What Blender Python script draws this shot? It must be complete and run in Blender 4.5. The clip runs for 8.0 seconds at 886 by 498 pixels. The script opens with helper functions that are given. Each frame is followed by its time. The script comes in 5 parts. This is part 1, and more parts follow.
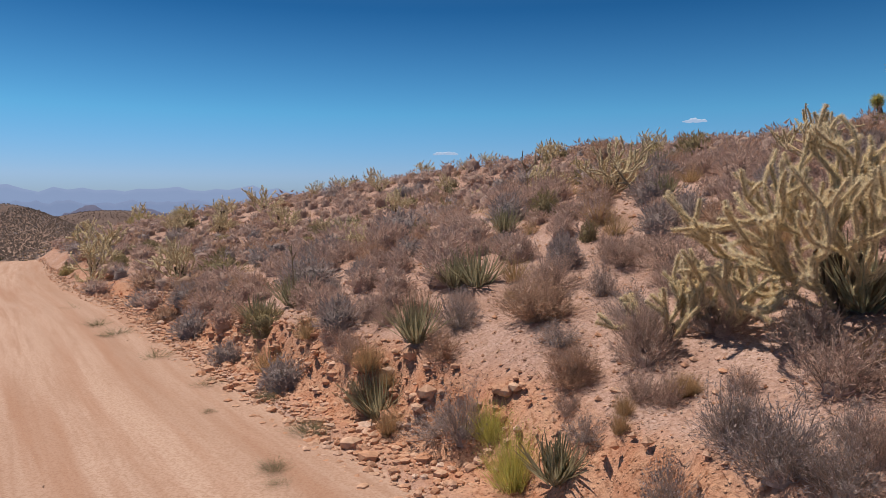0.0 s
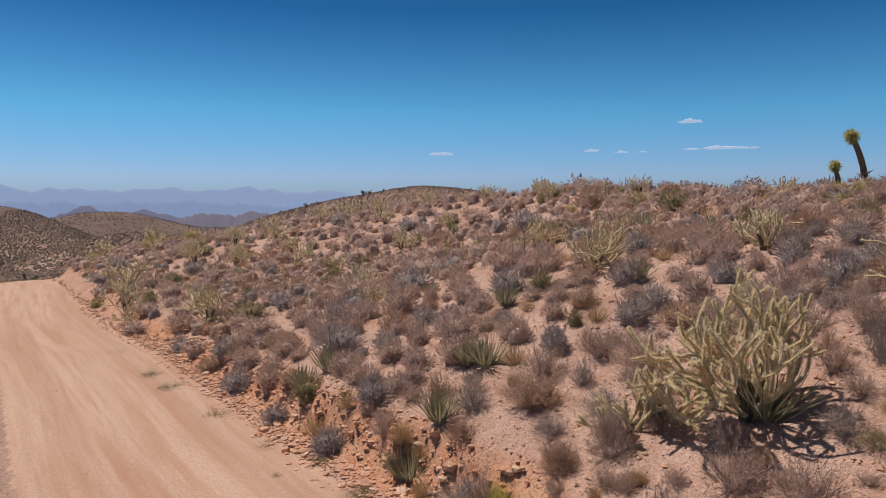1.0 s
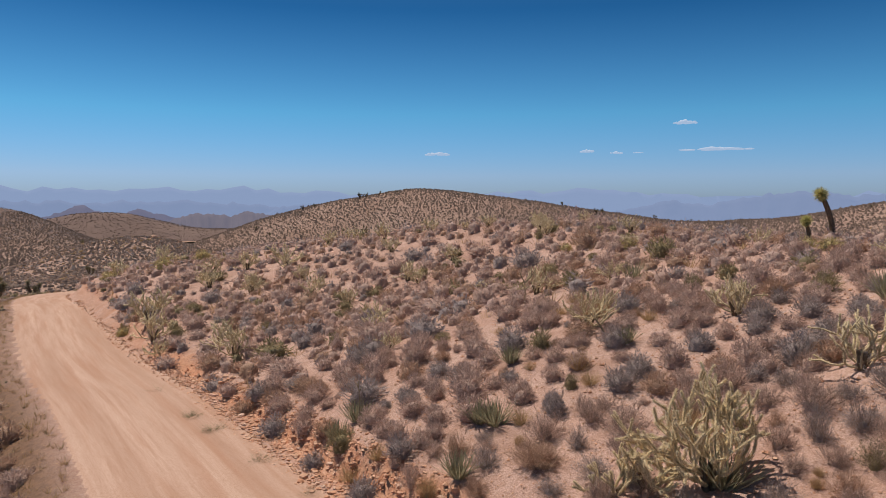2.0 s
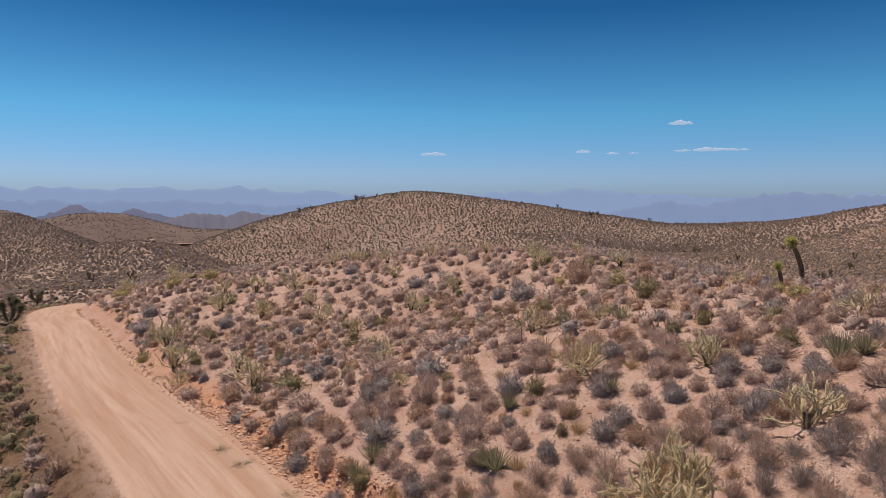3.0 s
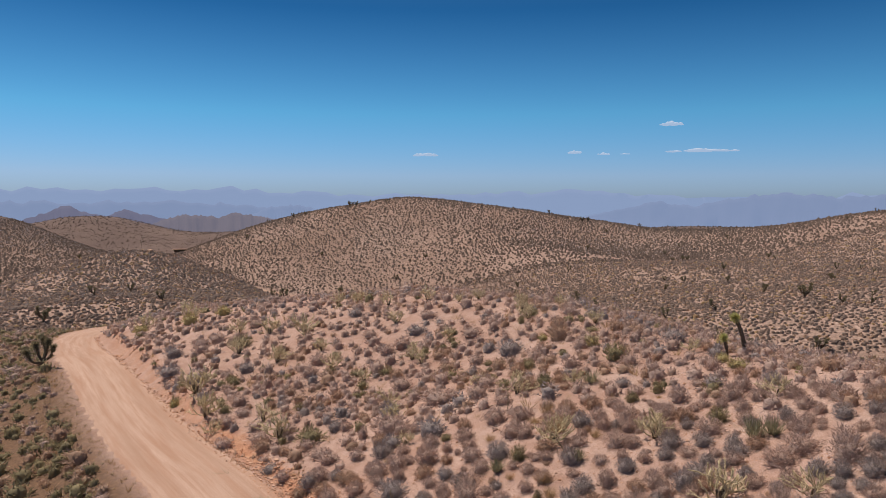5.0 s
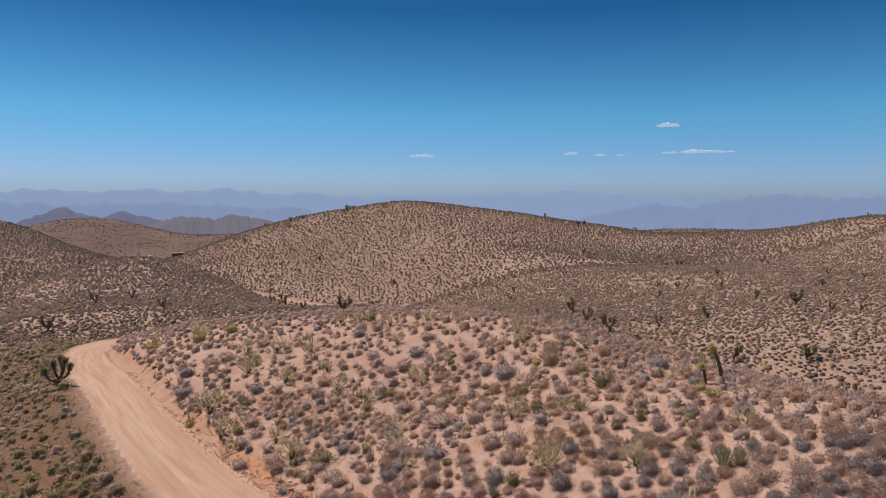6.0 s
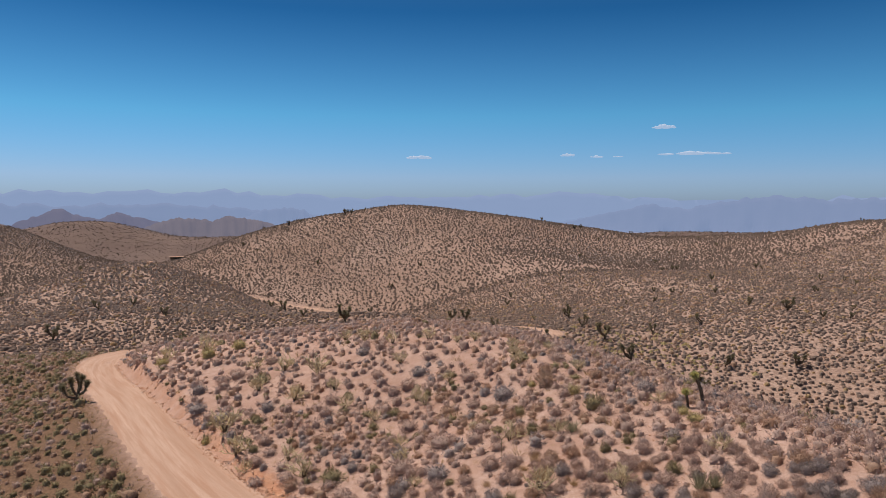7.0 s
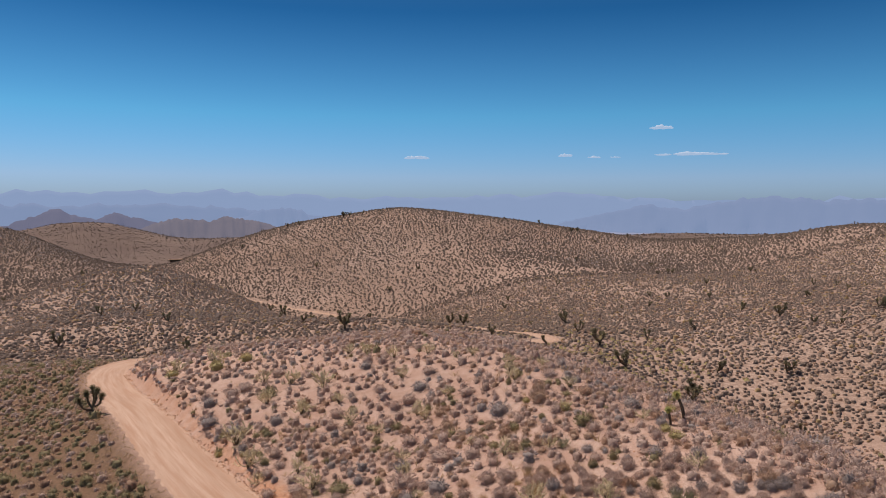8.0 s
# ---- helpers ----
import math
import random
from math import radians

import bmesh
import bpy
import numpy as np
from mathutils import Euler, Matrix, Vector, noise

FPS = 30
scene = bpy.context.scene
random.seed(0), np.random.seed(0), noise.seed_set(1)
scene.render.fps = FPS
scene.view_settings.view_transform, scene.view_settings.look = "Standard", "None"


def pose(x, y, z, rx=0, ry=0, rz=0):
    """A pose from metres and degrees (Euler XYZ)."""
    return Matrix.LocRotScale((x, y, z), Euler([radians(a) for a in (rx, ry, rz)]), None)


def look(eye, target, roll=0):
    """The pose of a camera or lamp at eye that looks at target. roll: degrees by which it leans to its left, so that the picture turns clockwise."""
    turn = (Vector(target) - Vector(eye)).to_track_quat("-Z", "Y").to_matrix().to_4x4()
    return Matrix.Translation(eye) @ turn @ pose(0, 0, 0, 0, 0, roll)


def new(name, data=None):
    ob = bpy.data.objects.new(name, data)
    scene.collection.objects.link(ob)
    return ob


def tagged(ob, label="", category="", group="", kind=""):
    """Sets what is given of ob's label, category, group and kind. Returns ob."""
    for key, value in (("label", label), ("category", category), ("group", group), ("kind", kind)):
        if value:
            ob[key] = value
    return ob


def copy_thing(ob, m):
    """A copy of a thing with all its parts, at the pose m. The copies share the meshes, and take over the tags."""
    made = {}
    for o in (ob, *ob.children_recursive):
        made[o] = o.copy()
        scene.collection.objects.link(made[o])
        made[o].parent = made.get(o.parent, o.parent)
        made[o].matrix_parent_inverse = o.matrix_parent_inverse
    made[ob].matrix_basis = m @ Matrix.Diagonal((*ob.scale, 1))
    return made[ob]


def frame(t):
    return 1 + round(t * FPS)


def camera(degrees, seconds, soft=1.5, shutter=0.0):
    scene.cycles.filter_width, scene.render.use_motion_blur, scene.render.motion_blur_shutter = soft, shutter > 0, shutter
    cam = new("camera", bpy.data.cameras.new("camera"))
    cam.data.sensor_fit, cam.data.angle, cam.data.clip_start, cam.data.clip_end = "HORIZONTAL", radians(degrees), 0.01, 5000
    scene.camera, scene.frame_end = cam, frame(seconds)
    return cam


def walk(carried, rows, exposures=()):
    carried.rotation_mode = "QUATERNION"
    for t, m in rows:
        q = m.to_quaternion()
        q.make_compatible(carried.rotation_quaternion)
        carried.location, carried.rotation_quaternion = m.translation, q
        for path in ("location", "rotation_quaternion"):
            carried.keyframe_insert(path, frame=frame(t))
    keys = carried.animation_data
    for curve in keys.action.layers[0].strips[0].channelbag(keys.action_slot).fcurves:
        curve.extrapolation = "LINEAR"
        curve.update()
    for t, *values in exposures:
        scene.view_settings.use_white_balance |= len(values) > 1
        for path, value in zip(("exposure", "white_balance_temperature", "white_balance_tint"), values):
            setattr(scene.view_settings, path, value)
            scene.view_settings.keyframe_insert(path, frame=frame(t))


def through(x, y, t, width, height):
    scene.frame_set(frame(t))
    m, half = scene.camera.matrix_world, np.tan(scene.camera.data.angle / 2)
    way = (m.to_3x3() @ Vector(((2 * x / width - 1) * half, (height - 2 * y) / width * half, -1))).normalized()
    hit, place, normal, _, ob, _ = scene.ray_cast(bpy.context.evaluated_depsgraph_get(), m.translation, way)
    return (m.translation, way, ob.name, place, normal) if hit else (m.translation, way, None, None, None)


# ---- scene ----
import itertools

# ---------------------------------------------------------------- camera
cam = camera(66.0, 8.0, soft=0.5)
# seconds, eye, heading (left +), climb of the view, roll
PATH = [
    (0.0, 0.067, -0.229, 2.579, 0.070, -4.232, -0.043),
    (0.5, -0.042, -1.304, 3.370, -0.094, -4.229, -0.097),
    (1.0, -0.232, -2.302, 4.179, -0.275, -4.224, -0.066),
    (1.5, -0.445, -3.259, 4.999, -0.462, -4.223, 0.004),
    (2.0, -0.646, -4.201, 5.824, -0.649, -4.228, 0.082),
    (2.5, -0.816, -5.150, 6.655, -0.832, -4.238, 0.149),
    (3.0, -0.950, -6.118, 7.492, -1.010, -4.251, 0.194),
    (3.5, -1.052, -7.114, 8.337, -1.181, -4.261, 0.216),
    (4.0, -1.135, -8.144, 9.194, -1.344, -4.265, 0.216),
    (4.5, -1.214, -9.207, 10.065, -1.501, -4.259, 0.202),
    (5.0, -1.304, -10.303, 10.950, -1.653, -4.239, 0.183),
    (5.5, -1.418, -11.427, 11.848, -1.799, -4.207, 0.167),
    (6.0, -1.562, -12.576, 12.757, -1.940, -4.163, 0.162),
    (6.5, -1.731, -13.747, 13.668, -2.075, -4.114, 0.171),
    (7.0, -1.909, -14.935, 14.568, -2.200, -4.070, 0.191),
    (7.5, -2.060, -16.142, 15.441, -2.310, -4.047, 0.214),
    (8.0, -2.131, -17.369, 16.261, -2.400, -4.068, 0.219),
]


def aim(x, y, z, yaw, pitch, roll):
    a, b = radians(yaw), radians(pitch)
    way = Vector((-math.sin(a) * math.cos(b), math.cos(a) * math.cos(b), math.sin(b)))
    eye = Vector((x, y, z))
    return look(eye, eye + way * 2, roll)


walk(cam, [(row[0], aim(*row[1:])) for row in PATH])

# ---------------------------------------------------------------- light
SUN_AZ, SUN_EL = radians(-52.0), radians(65.0)      # from north (ahead), clockwise; height
world = bpy.data.worlds.new("sky")
scene.world = world
world.use_nodes = True
wn, wl = world.node_tree.nodes, world.node_tree.links
sky = wn.new("ShaderNodeTexSky")
sky.sky_type, sky.sun_disc = "NISHITA", False
sky.sun_elevation, sky.sun_rotation = SUN_EL, SUN_AZ
sky.altitude, sky.air_density, sky.dust_density, sky.ozone_density = 1200.0, 1.0, 0.6, 2.5
wn["Background"].inputs["Strength"].default_value = 0.10
# thin dry air: pale lilac at the horizon, deep blue above
where = wn.new("ShaderNodeTexCoord")
split = wn.new("ShaderNodeSeparateXYZ")
wl.new(where.outputs["Generated"], split.inputs[0])
tone = wn.new("ShaderNodeValToRGB")
stops = [(0.0, (0.40, 0.55, 0.92)), (0.033, (0.50, 0.65, 1.0)), (0.12, (0.32, 0.74, 0.95)), (0.26, (0.085, 0.36, 0.58)), (0.7, (0.50, 0.46, 0.42))]
while len(tone.color_ramp.elements) < len(stops):
    tone.color_ramp.elements.new(0.5)
for el, (at, c) in zip(tone.color_ramp.elements, stops):
    el.position, el.color = at, (*c, 1.0)
wl.new(split.outputs["Z"], tone.inputs[0])
air = wn.new("ShaderNodeMix")
air.data_type, air.blend_type = "RGBA", "MULTIPLY"
air.inputs[0].default_value = 1.0
wl.new(sky.outputs[0], air.inputs[6])
wl.new(tone.outputs[0], air.inputs[7])
wl.new(air.outputs[2], wn["Background"].inputs["Color"])
sun = new("sun", bpy.data.lights.new("sun", "SUN"))
sun.data.energy, sun.data.angle, sun.data.color = 4.5, radians(0.53), (1.0, 0.868, 0.75)
sun.matrix_world = look((0, 0, 0), (-math.sin(SUN_AZ) * math.cos(SUN_EL), -math.cos(SUN_AZ) * math.cos(SUN_EL), -math.sin(SUN_EL)))
scene.view_settings.exposure = 0.0

# ---------------------------------------------------------------- materials


class Nodes:
    """A small helper round one material's node tree."""

    def __init__(self, name, rough=0.9, spec=0.2):
        self.mat = bpy.data.materials.new(name)
        self.mat.use_nodes = True
        self.n, self.l = self.mat.node_tree.nodes, self.mat.node_tree.links
        self.bsdf = self.n["Principled BSDF"]
        self.bsdf.inputs["Roughness"].default_value = rough
        self.bsdf.inputs["Specular IOR Level"].default_value = spec
        self.geo = self.n.new("ShaderNodeNewGeometry")

    def put(self, socket, value):
        if isinstance(value, (int, float)):
            socket.default_value = value
        elif isinstance(value, tuple):
            socket.default_value = (*value, 1.0) if len(value) == 3 and len(socket.default_value) == 4 else value
        else:
            self.l.new(value, socket)

    def pos(self, scale=(1, 1, 1)):
        m = self.n.new("ShaderNodeMapping")
        m.inputs["Scale"].default_value = scale
        self.l.new(self.geo.outputs["Position"], m.inputs["Vector"])
        return m.outputs[0]

    def noise(self, scale, detail=4.0, rough=0.55, vec=None, out=0):
        t = self.n.new("ShaderNodeTexNoise")
        t.inputs["Scale"].default_value, t.inputs["Detail"].default_value = scale, detail
        t.inputs["Roughness"].default_value = rough
        self.l.new(vec or self.geo.outputs["Position"], t.inputs["Vector"])
        return t.outputs[out]

    def cells(self, scale, vec=None, feature="F1", out="Distance"):
        t = self.n.new("ShaderNodeTexVoronoi")
        t.feature = feature
        t.inputs["Scale"].default_value = scale
        self.l.new(vec or self.geo.outputs["Position"], t.inputs["Vector"])
        return t.outputs[out]

    def ramp(self, fac, *stops):
        r = self.n.new("ShaderNodeValToRGB")
        e = r.color_ramp.elements
        while len(e) < len(stops):
            e.new(0.5)
        for el, (p, c) in zip(e, stops):
            el.position = p
            el.color = (*c, 1.0) if isinstance(c, tuple) else (c, c, c, 1.0)
        self.put(r.inputs[0], fac)
        return r.outputs[0]

    def mix(self, fac, a, b, kind="MIX"):
        m = self.n.new("ShaderNodeMix")
        m.data_type, m.blend_type = "RGBA", kind
        for key, v in ((0, fac), (6, a), (7, b)):
            self.put(m.inputs[key], v)
        return m.outputs[2]

    def math(self, op, a, b=0.0, c=0.0):
        m = self.n.new("ShaderNodeMath")
        m.operation = op
        for key, v in ((0, a), (1, b), (2, c)):
            self.put(m.inputs[key], v)
        return m.outputs[0]

    def attr(self, name, out="Fac"):
        a = self.n.new("ShaderNodeAttribute")
        a.attribute_name = name
        return a.outputs[out]

    def bump(self, height, strength=0.5, dist=0.02):
        b = self.n.new("ShaderNodeBump")
        b.inputs["Strength"].default_value, b.inputs["Distance"].default_value = strength, dist
        self.put(b.inputs["Height"], height)
        self.l.new(b.outputs[0], self.bsdf.inputs["Normal"])

    def colour(self, c):
        self.put(self.bsdf.inputs["Base Color"], c)
        return self.mat


def soil_material():
    m = Nodes("desert_soil", 0.95, 0.1)
    big = m.noise(0.35, 5)
    mid = m.noise(3.0, 6, 0.6)
    fine = m.noise(28.0, 5, 0.65)
    pebble = m.cells(26.0)
    hue = m.cells(26.0, out="Color")
    grit = m.cells(70.0)
    grit_hue = m.cells(70.0, out="Color")
    soil = m.mix(m.ramp(big, (0.35, 0.0), (0.65, 1.0)), (0.48, 0.322, 0.27), (0.58, 0.43, 0.375))
    soil = m.mix(m.ramp(mid, (0.45, 0.0), (0.75, 0.6)), soil, (0.38, 0.22, 0.16))
    stone = m.mix(hue, (0.62, 0.42, 0.32), (0.34, 0.20, 0.14))
    soil = m.mix(m.ramp(pebble, (0.16, 0.75), (0.30, 0.0)), soil, stone)
    soil = m.mix(m.ramp(grit, (0.30, 0.8), (0.45, 0.0)), soil, m.mix(grit_hue, (0.70, 0.52, 0.43), (0.17, 0.095, 0.065)))
    lump = m.cells(9.0)
    soil = m.mix(m.ramp(lump, (0.16, 0.8), (0.30, 0.0)), soil, m.mix(m.cells(9.0, out="Color"), (0.68, 0.48, 0.38), (0.20, 0.12, 0.085)))
    soil = m.mix(m.ramp(fine, (0.40, 0.5), (0.58, 0.0)), soil, (0.24, 0.13, 0.085))
    soil = m.mix(m.ramp(m.noise(1.1, 5, 0.6), (0.50, 0.0), (0.66, 0.5)), soil, (0.33, 0.20, 0.15))
    # freshly cut earth of the road bank
    cut = m.mix(m.ramp(m.noise(1.6, 6), (0.35, 0.0), (0.65, 1.0)), (0.46, 0.215, 0.125), (0.55, 0.32, 0.215))
    cut = m.mix(m.ramp(m.noise(9.0, 5), (0.45, 0.0), (0.7, 0.7)), cut, (0.60, 0.37, 0.24))
    cut = m.mix(m.ramp(m.noise(22.0, 5, 0.65), (0.36, 0.75), (0.5, 0.0)), cut, (0.22, 0.085, 0.04))
    soil = m.mix(m.attr("cut"), soil, cut)
    # dry grass litter on the outer verge; lens vignetting is darkened into its colour
    straw = m.mix(m.ramp(m.noise(6.0, 5), (0.4, 0.0), (0.6, 1.0)), (0.11, 0.068, 0.043), (0.19, 0.116, 0.07))
    soil = m.mix(m.attr("litter"), soil, straw)
    # browner, ochre soil away from the pink gravel hill
    ochre = m.mix(m.ramp(m.noise(0.02, 4), (0.4, 0.0), (0.6, 1.0)), (0.37, 0.262, 0.212), (0.46, 0.338, 0.28))
    soil = m.mix(m.attr("ochre"), soil, m.mix(m.ramp(m.noise(1.7, 4), (0.45, 0.0), (0.65, 0.6)), ochre, (0.25, 0.155, 0.11)))
    # far slopes: scrub too small to build covers most of the soil
    cover = m.ramp(m.noise(1.6, 5, 0.6), (0.44, 0.0), (0.54, 1.0))
    scrub = m.mix(m.ramp(m.noise(0.03, 4), (0.35, 0.0), (0.65, 1.0)), (0.13, 0.095, 0.075), (0.18, 0.115, 0.08))
    soil = m.mix(m.math("MULTIPLY", cover, m.attr("scrub")), soil, scrub)
    soil = m.mix(m.attr("thicket"), soil, m.mix(m.ramp(m.noise(0.02, 5), (0.35, 0.0), (0.65, 1.0)), (0.12, 0.09, 0.084), (0.155, 0.115, 0.102)))
    m.bump(m.mix(0.5, m.mix(0.5, fine, m.ramp(pebble, (0.05, 1.0), (0.32, 0.0))), m.noise(8.0, 6)), 1.0, 0.07)
    return m.colour(soil)


def road_material():
    m = Nodes("packed_dirt", 0.93, 0.1)
    uv = m.n.new("ShaderNodeUVMap").outputs[0]
    st = m.n.new("ShaderNodeMapping")
    st.inputs["Scale"].default_value = (1.0, 0.045, 1.0)
    m.l.new(uv, st.inputs["Vector"])
    lanes = m.noise(1.3, 4, 0.6, st.outputs[0])
    thin = m.noise(7.0, 4, 0.6, st.outputs[0])
    fine = m.noise(35.0, 5, 0.65)
    big = m.noise(0.6, 4, 0.5, st.outputs[0])
    grit = m.cells(40.0)
    dirt = m.mix(m.ramp(lanes, (0.35, 0.0), (0.65, 1.0)), (0.43, 0.287, 0.215), (0.54, 0.385, 0.303))
    dirt = m.mix(m.ramp(thin, (0.48, 0.0), (0.68, 0.6)), dirt, (0.38, 0.23, 0.16))
    dirt = m.mix(m.ramp(big, (0.48, 0.0), (0.62, 0.6)), dirt, (0.58, 0.422, 0.335))
    dirt = m.mix(m.ramp(m.noise(2.8, 5, 0.6, st.outputs[0]), (0.48, 0.0), (0.66, 0.7)), dirt, (0.40, 0.23, 0.155))
    dirt = m.mix(m.ramp(fine, (0.38, 0.55), (0.55, 0.0)), dirt, (0.33, 0.185, 0.12))
    dirt = m.mix(m.ramp(grit, (0.10, 0.6), (0.22, 0.0)), dirt, m.mix(m.cells(40.0, out="Color"), (0.62, 0.45, 0.35), (0.22, 0.13, 0.09)))
    m.bump(m.mix(0.5, m.mix(0.5, fine, thin), m.noise(5.0, 6)), 0.9, 0.05)
    return m.colour(dirt)


def plant_material(name, light, dark, tip=None, through=0.36, rough=0.75, gap_shade=0.45):
    """Small leaves and twigs: each clump has its own tone, each leaf another."""
    m = Nodes(name, rough, 0.15)
    c = m.mix(m.geo.outputs["Random Per Island"], dark, light)
    info = m.n.new("ShaderNodeObjectInfo").outputs["Random"]
    tone = m.math("ADD", m.attr("tint"), info)
    tone = m.math("FRACT", tone)
    c = m.mix(m.math("MULTIPLY", tone, 0.55), c, tip or tuple(v * 0.6 for v in light))
    # pale tips of dense fine twigs; shade between them painted as random mottling
    c = m.mix(m.ramp(m.noise(24.0, 4, 0.7), (0.40, gap_shade), (0.56, 0.0)), c, tuple(v * 0.6 for v in dark))
    m.bump(m.noise(20.0, 4, 0.7), 0.6, 0.05)
    if through:
        # thin leaves let part of the light through
        leaf = m.n.new("ShaderNodeBsdfTranslucent")
        m.put(leaf.inputs["Color"], c)
        both = m.n.new("ShaderNodeMixShader")
        both.inputs[0].default_value = through
        m.l.new(m.bsdf.outputs[0], both.inputs[1])
        m.l.new(leaf.outputs[0], both.inputs[2])
        m.l.new(both.outputs[0], m.n["Material Output"].inputs["Surface"])
    return m.colour(c)


def rock_material():
    m = Nodes("rock", 0.9, 0.2)
    info = m.n.new("ShaderNodeObjectInfo").outputs["Random"]
    tone = m.math("FRACT", m.math("ADD", m.geo.outputs["Random Per Island"], info))
    c = m.ramp(tone, (0.0, (0.58, 0.33, 0.21)), (0.4, (0.64, 0.43, 0.31)), (0.75, (0.52, 0.27, 0.16)), (1.0, (0.68, 0.51, 0.41)))
    c = m.mix(m.ramp(m.noise(14.0, 6), (0.4, 0.0), (0.7, 0.6)), c, (0.34, 0.19, 0.12))
    m.bump(m.noise(30.0, 6), 0.6, 0.02)
    return m.colour(c)


def bark_material(name, a, b):
    m = Nodes(name, 0.9, 0.15)
    v = m.pos((1, 1, 0.35))
    c = m.mix(m.ramp(m.noise(30.0, 5, 0.6, v), (0.35, 0.0), (0.65, 1.0)), a, b)
    m.bump(m.noise(45.0, 4, 0.6, v), 0.8, 0.02)
    return m.colour(c)


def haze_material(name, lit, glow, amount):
    """Far land behind many kilometres of bright air, the haze painted as glow."""
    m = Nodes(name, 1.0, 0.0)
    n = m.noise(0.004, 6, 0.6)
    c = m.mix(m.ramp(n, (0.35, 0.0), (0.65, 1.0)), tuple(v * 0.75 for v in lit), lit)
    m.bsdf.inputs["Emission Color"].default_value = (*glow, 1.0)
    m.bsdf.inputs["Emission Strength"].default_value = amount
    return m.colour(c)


SOIL = soil_material()
ROAD = road_material()
ROCK = rock_material()
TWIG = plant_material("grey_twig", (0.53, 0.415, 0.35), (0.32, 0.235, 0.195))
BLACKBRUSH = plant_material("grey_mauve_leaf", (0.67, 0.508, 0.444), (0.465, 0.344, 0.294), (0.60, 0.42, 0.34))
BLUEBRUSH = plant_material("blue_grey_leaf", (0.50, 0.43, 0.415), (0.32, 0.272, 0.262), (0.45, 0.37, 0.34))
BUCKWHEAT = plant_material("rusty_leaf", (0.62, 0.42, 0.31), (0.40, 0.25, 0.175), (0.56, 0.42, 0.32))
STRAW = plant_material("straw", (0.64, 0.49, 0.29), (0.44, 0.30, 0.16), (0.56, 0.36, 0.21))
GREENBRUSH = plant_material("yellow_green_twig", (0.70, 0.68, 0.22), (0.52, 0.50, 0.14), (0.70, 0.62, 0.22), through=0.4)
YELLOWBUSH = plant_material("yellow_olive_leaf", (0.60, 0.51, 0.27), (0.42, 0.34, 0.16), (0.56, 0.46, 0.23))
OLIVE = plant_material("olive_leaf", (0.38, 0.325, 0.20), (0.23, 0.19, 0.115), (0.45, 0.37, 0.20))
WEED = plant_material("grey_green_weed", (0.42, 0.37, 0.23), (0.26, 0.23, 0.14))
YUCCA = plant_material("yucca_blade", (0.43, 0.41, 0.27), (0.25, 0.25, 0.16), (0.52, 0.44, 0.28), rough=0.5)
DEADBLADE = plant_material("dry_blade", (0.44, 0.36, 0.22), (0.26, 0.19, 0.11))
CHOLLA = bark_material("cholla_skin", (0.60, 0.50, 0.32), (0.44, 0.35, 0.21))
CHOLLAWOOD = bark_material("cholla_wood", (0.10, 0.075, 0.05), (0.20, 0.15, 0.10))
SPINE = plant_material("cholla_spine", (0.92, 0.83, 0.62), (0.82, 0.71, 0.49), (0.90, 0.79, 0.57), through=0.6, gap_shade=0.1)
BARK = bark_material("shaggy_bark", (0.10, 0.075, 0.055), (0.20, 0.15, 0.10))
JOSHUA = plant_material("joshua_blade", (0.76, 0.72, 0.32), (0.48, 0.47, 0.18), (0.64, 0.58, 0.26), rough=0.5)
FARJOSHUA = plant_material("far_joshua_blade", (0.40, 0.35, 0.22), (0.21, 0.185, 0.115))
# far shrubs' shadows and dark sides are put into these darker leaf colours
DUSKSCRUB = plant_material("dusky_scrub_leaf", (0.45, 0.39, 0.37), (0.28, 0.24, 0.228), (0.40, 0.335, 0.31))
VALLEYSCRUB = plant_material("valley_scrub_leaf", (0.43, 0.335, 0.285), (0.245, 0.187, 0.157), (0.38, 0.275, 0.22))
SHADEDSCRUB = plant_material("shaded_scrub_leaf", (0.27, 0.206, 0.174), (0.15, 0.115, 0.097), (0.235, 0.168, 0.133))

# ---------------------------------------------------------------- mesh helpers
rng = np.random.default_rng(7)


def mesh_of(name, verts, faces, materials=(), smooth=False, attrs=None, uv=None):
    """A mesh from arrays; faces all of one size, or a list of such arrays."""
    verts = np.asarray(verts, np.float32).reshape(-1, 3)
    faces = np.asarray(faces, np.int32)
    me = bpy.data.meshes.new(name)
    k, n = faces.shape[1], faces.shape[0]
    me.vertices.add(len(verts))
    me.vertices.foreach_set("co", verts.ravel())
    me.loops.add(n * k)
    me.loops.foreach_set("vertex_index", faces.ravel())
    me.polygons.add(n)
    me.polygons.foreach_set("loop_start", np.arange(0, n * k, k, dtype=np.int32))
    me.polygons.foreach_set("use_smooth", np.full(n, smooth))
    for m in materials:
        me.materials.append(m)
    for key, values in (attrs or {}).items():
        a = me.attributes.new(key, "FLOAT", "POINT")
        a.data.foreach_set("value", np.asarray(values, np.float32))
    if uv is not None:
        layer = me.uv_layers.new(name="UVMap")
        layer.data.foreach_set("uv", np.asarray(uv, np.float32)[faces.ravel()].ravel())
    me.update()
    me.validate()
    return me


def part(name, me, parent, label=""):
    ob = new(name, me)
    ob.parent = parent
    return tagged(ob, label)


def join(pieces):
    """Vertex and face arrays of several pieces as one pair."""
    vs, fs, k = [], [], 0
    for v, f in pieces:
        vs.append(v)
        fs.append(f + k)
        k += len(v)
    return np.concatenate(vs), np.concatenate(fs)


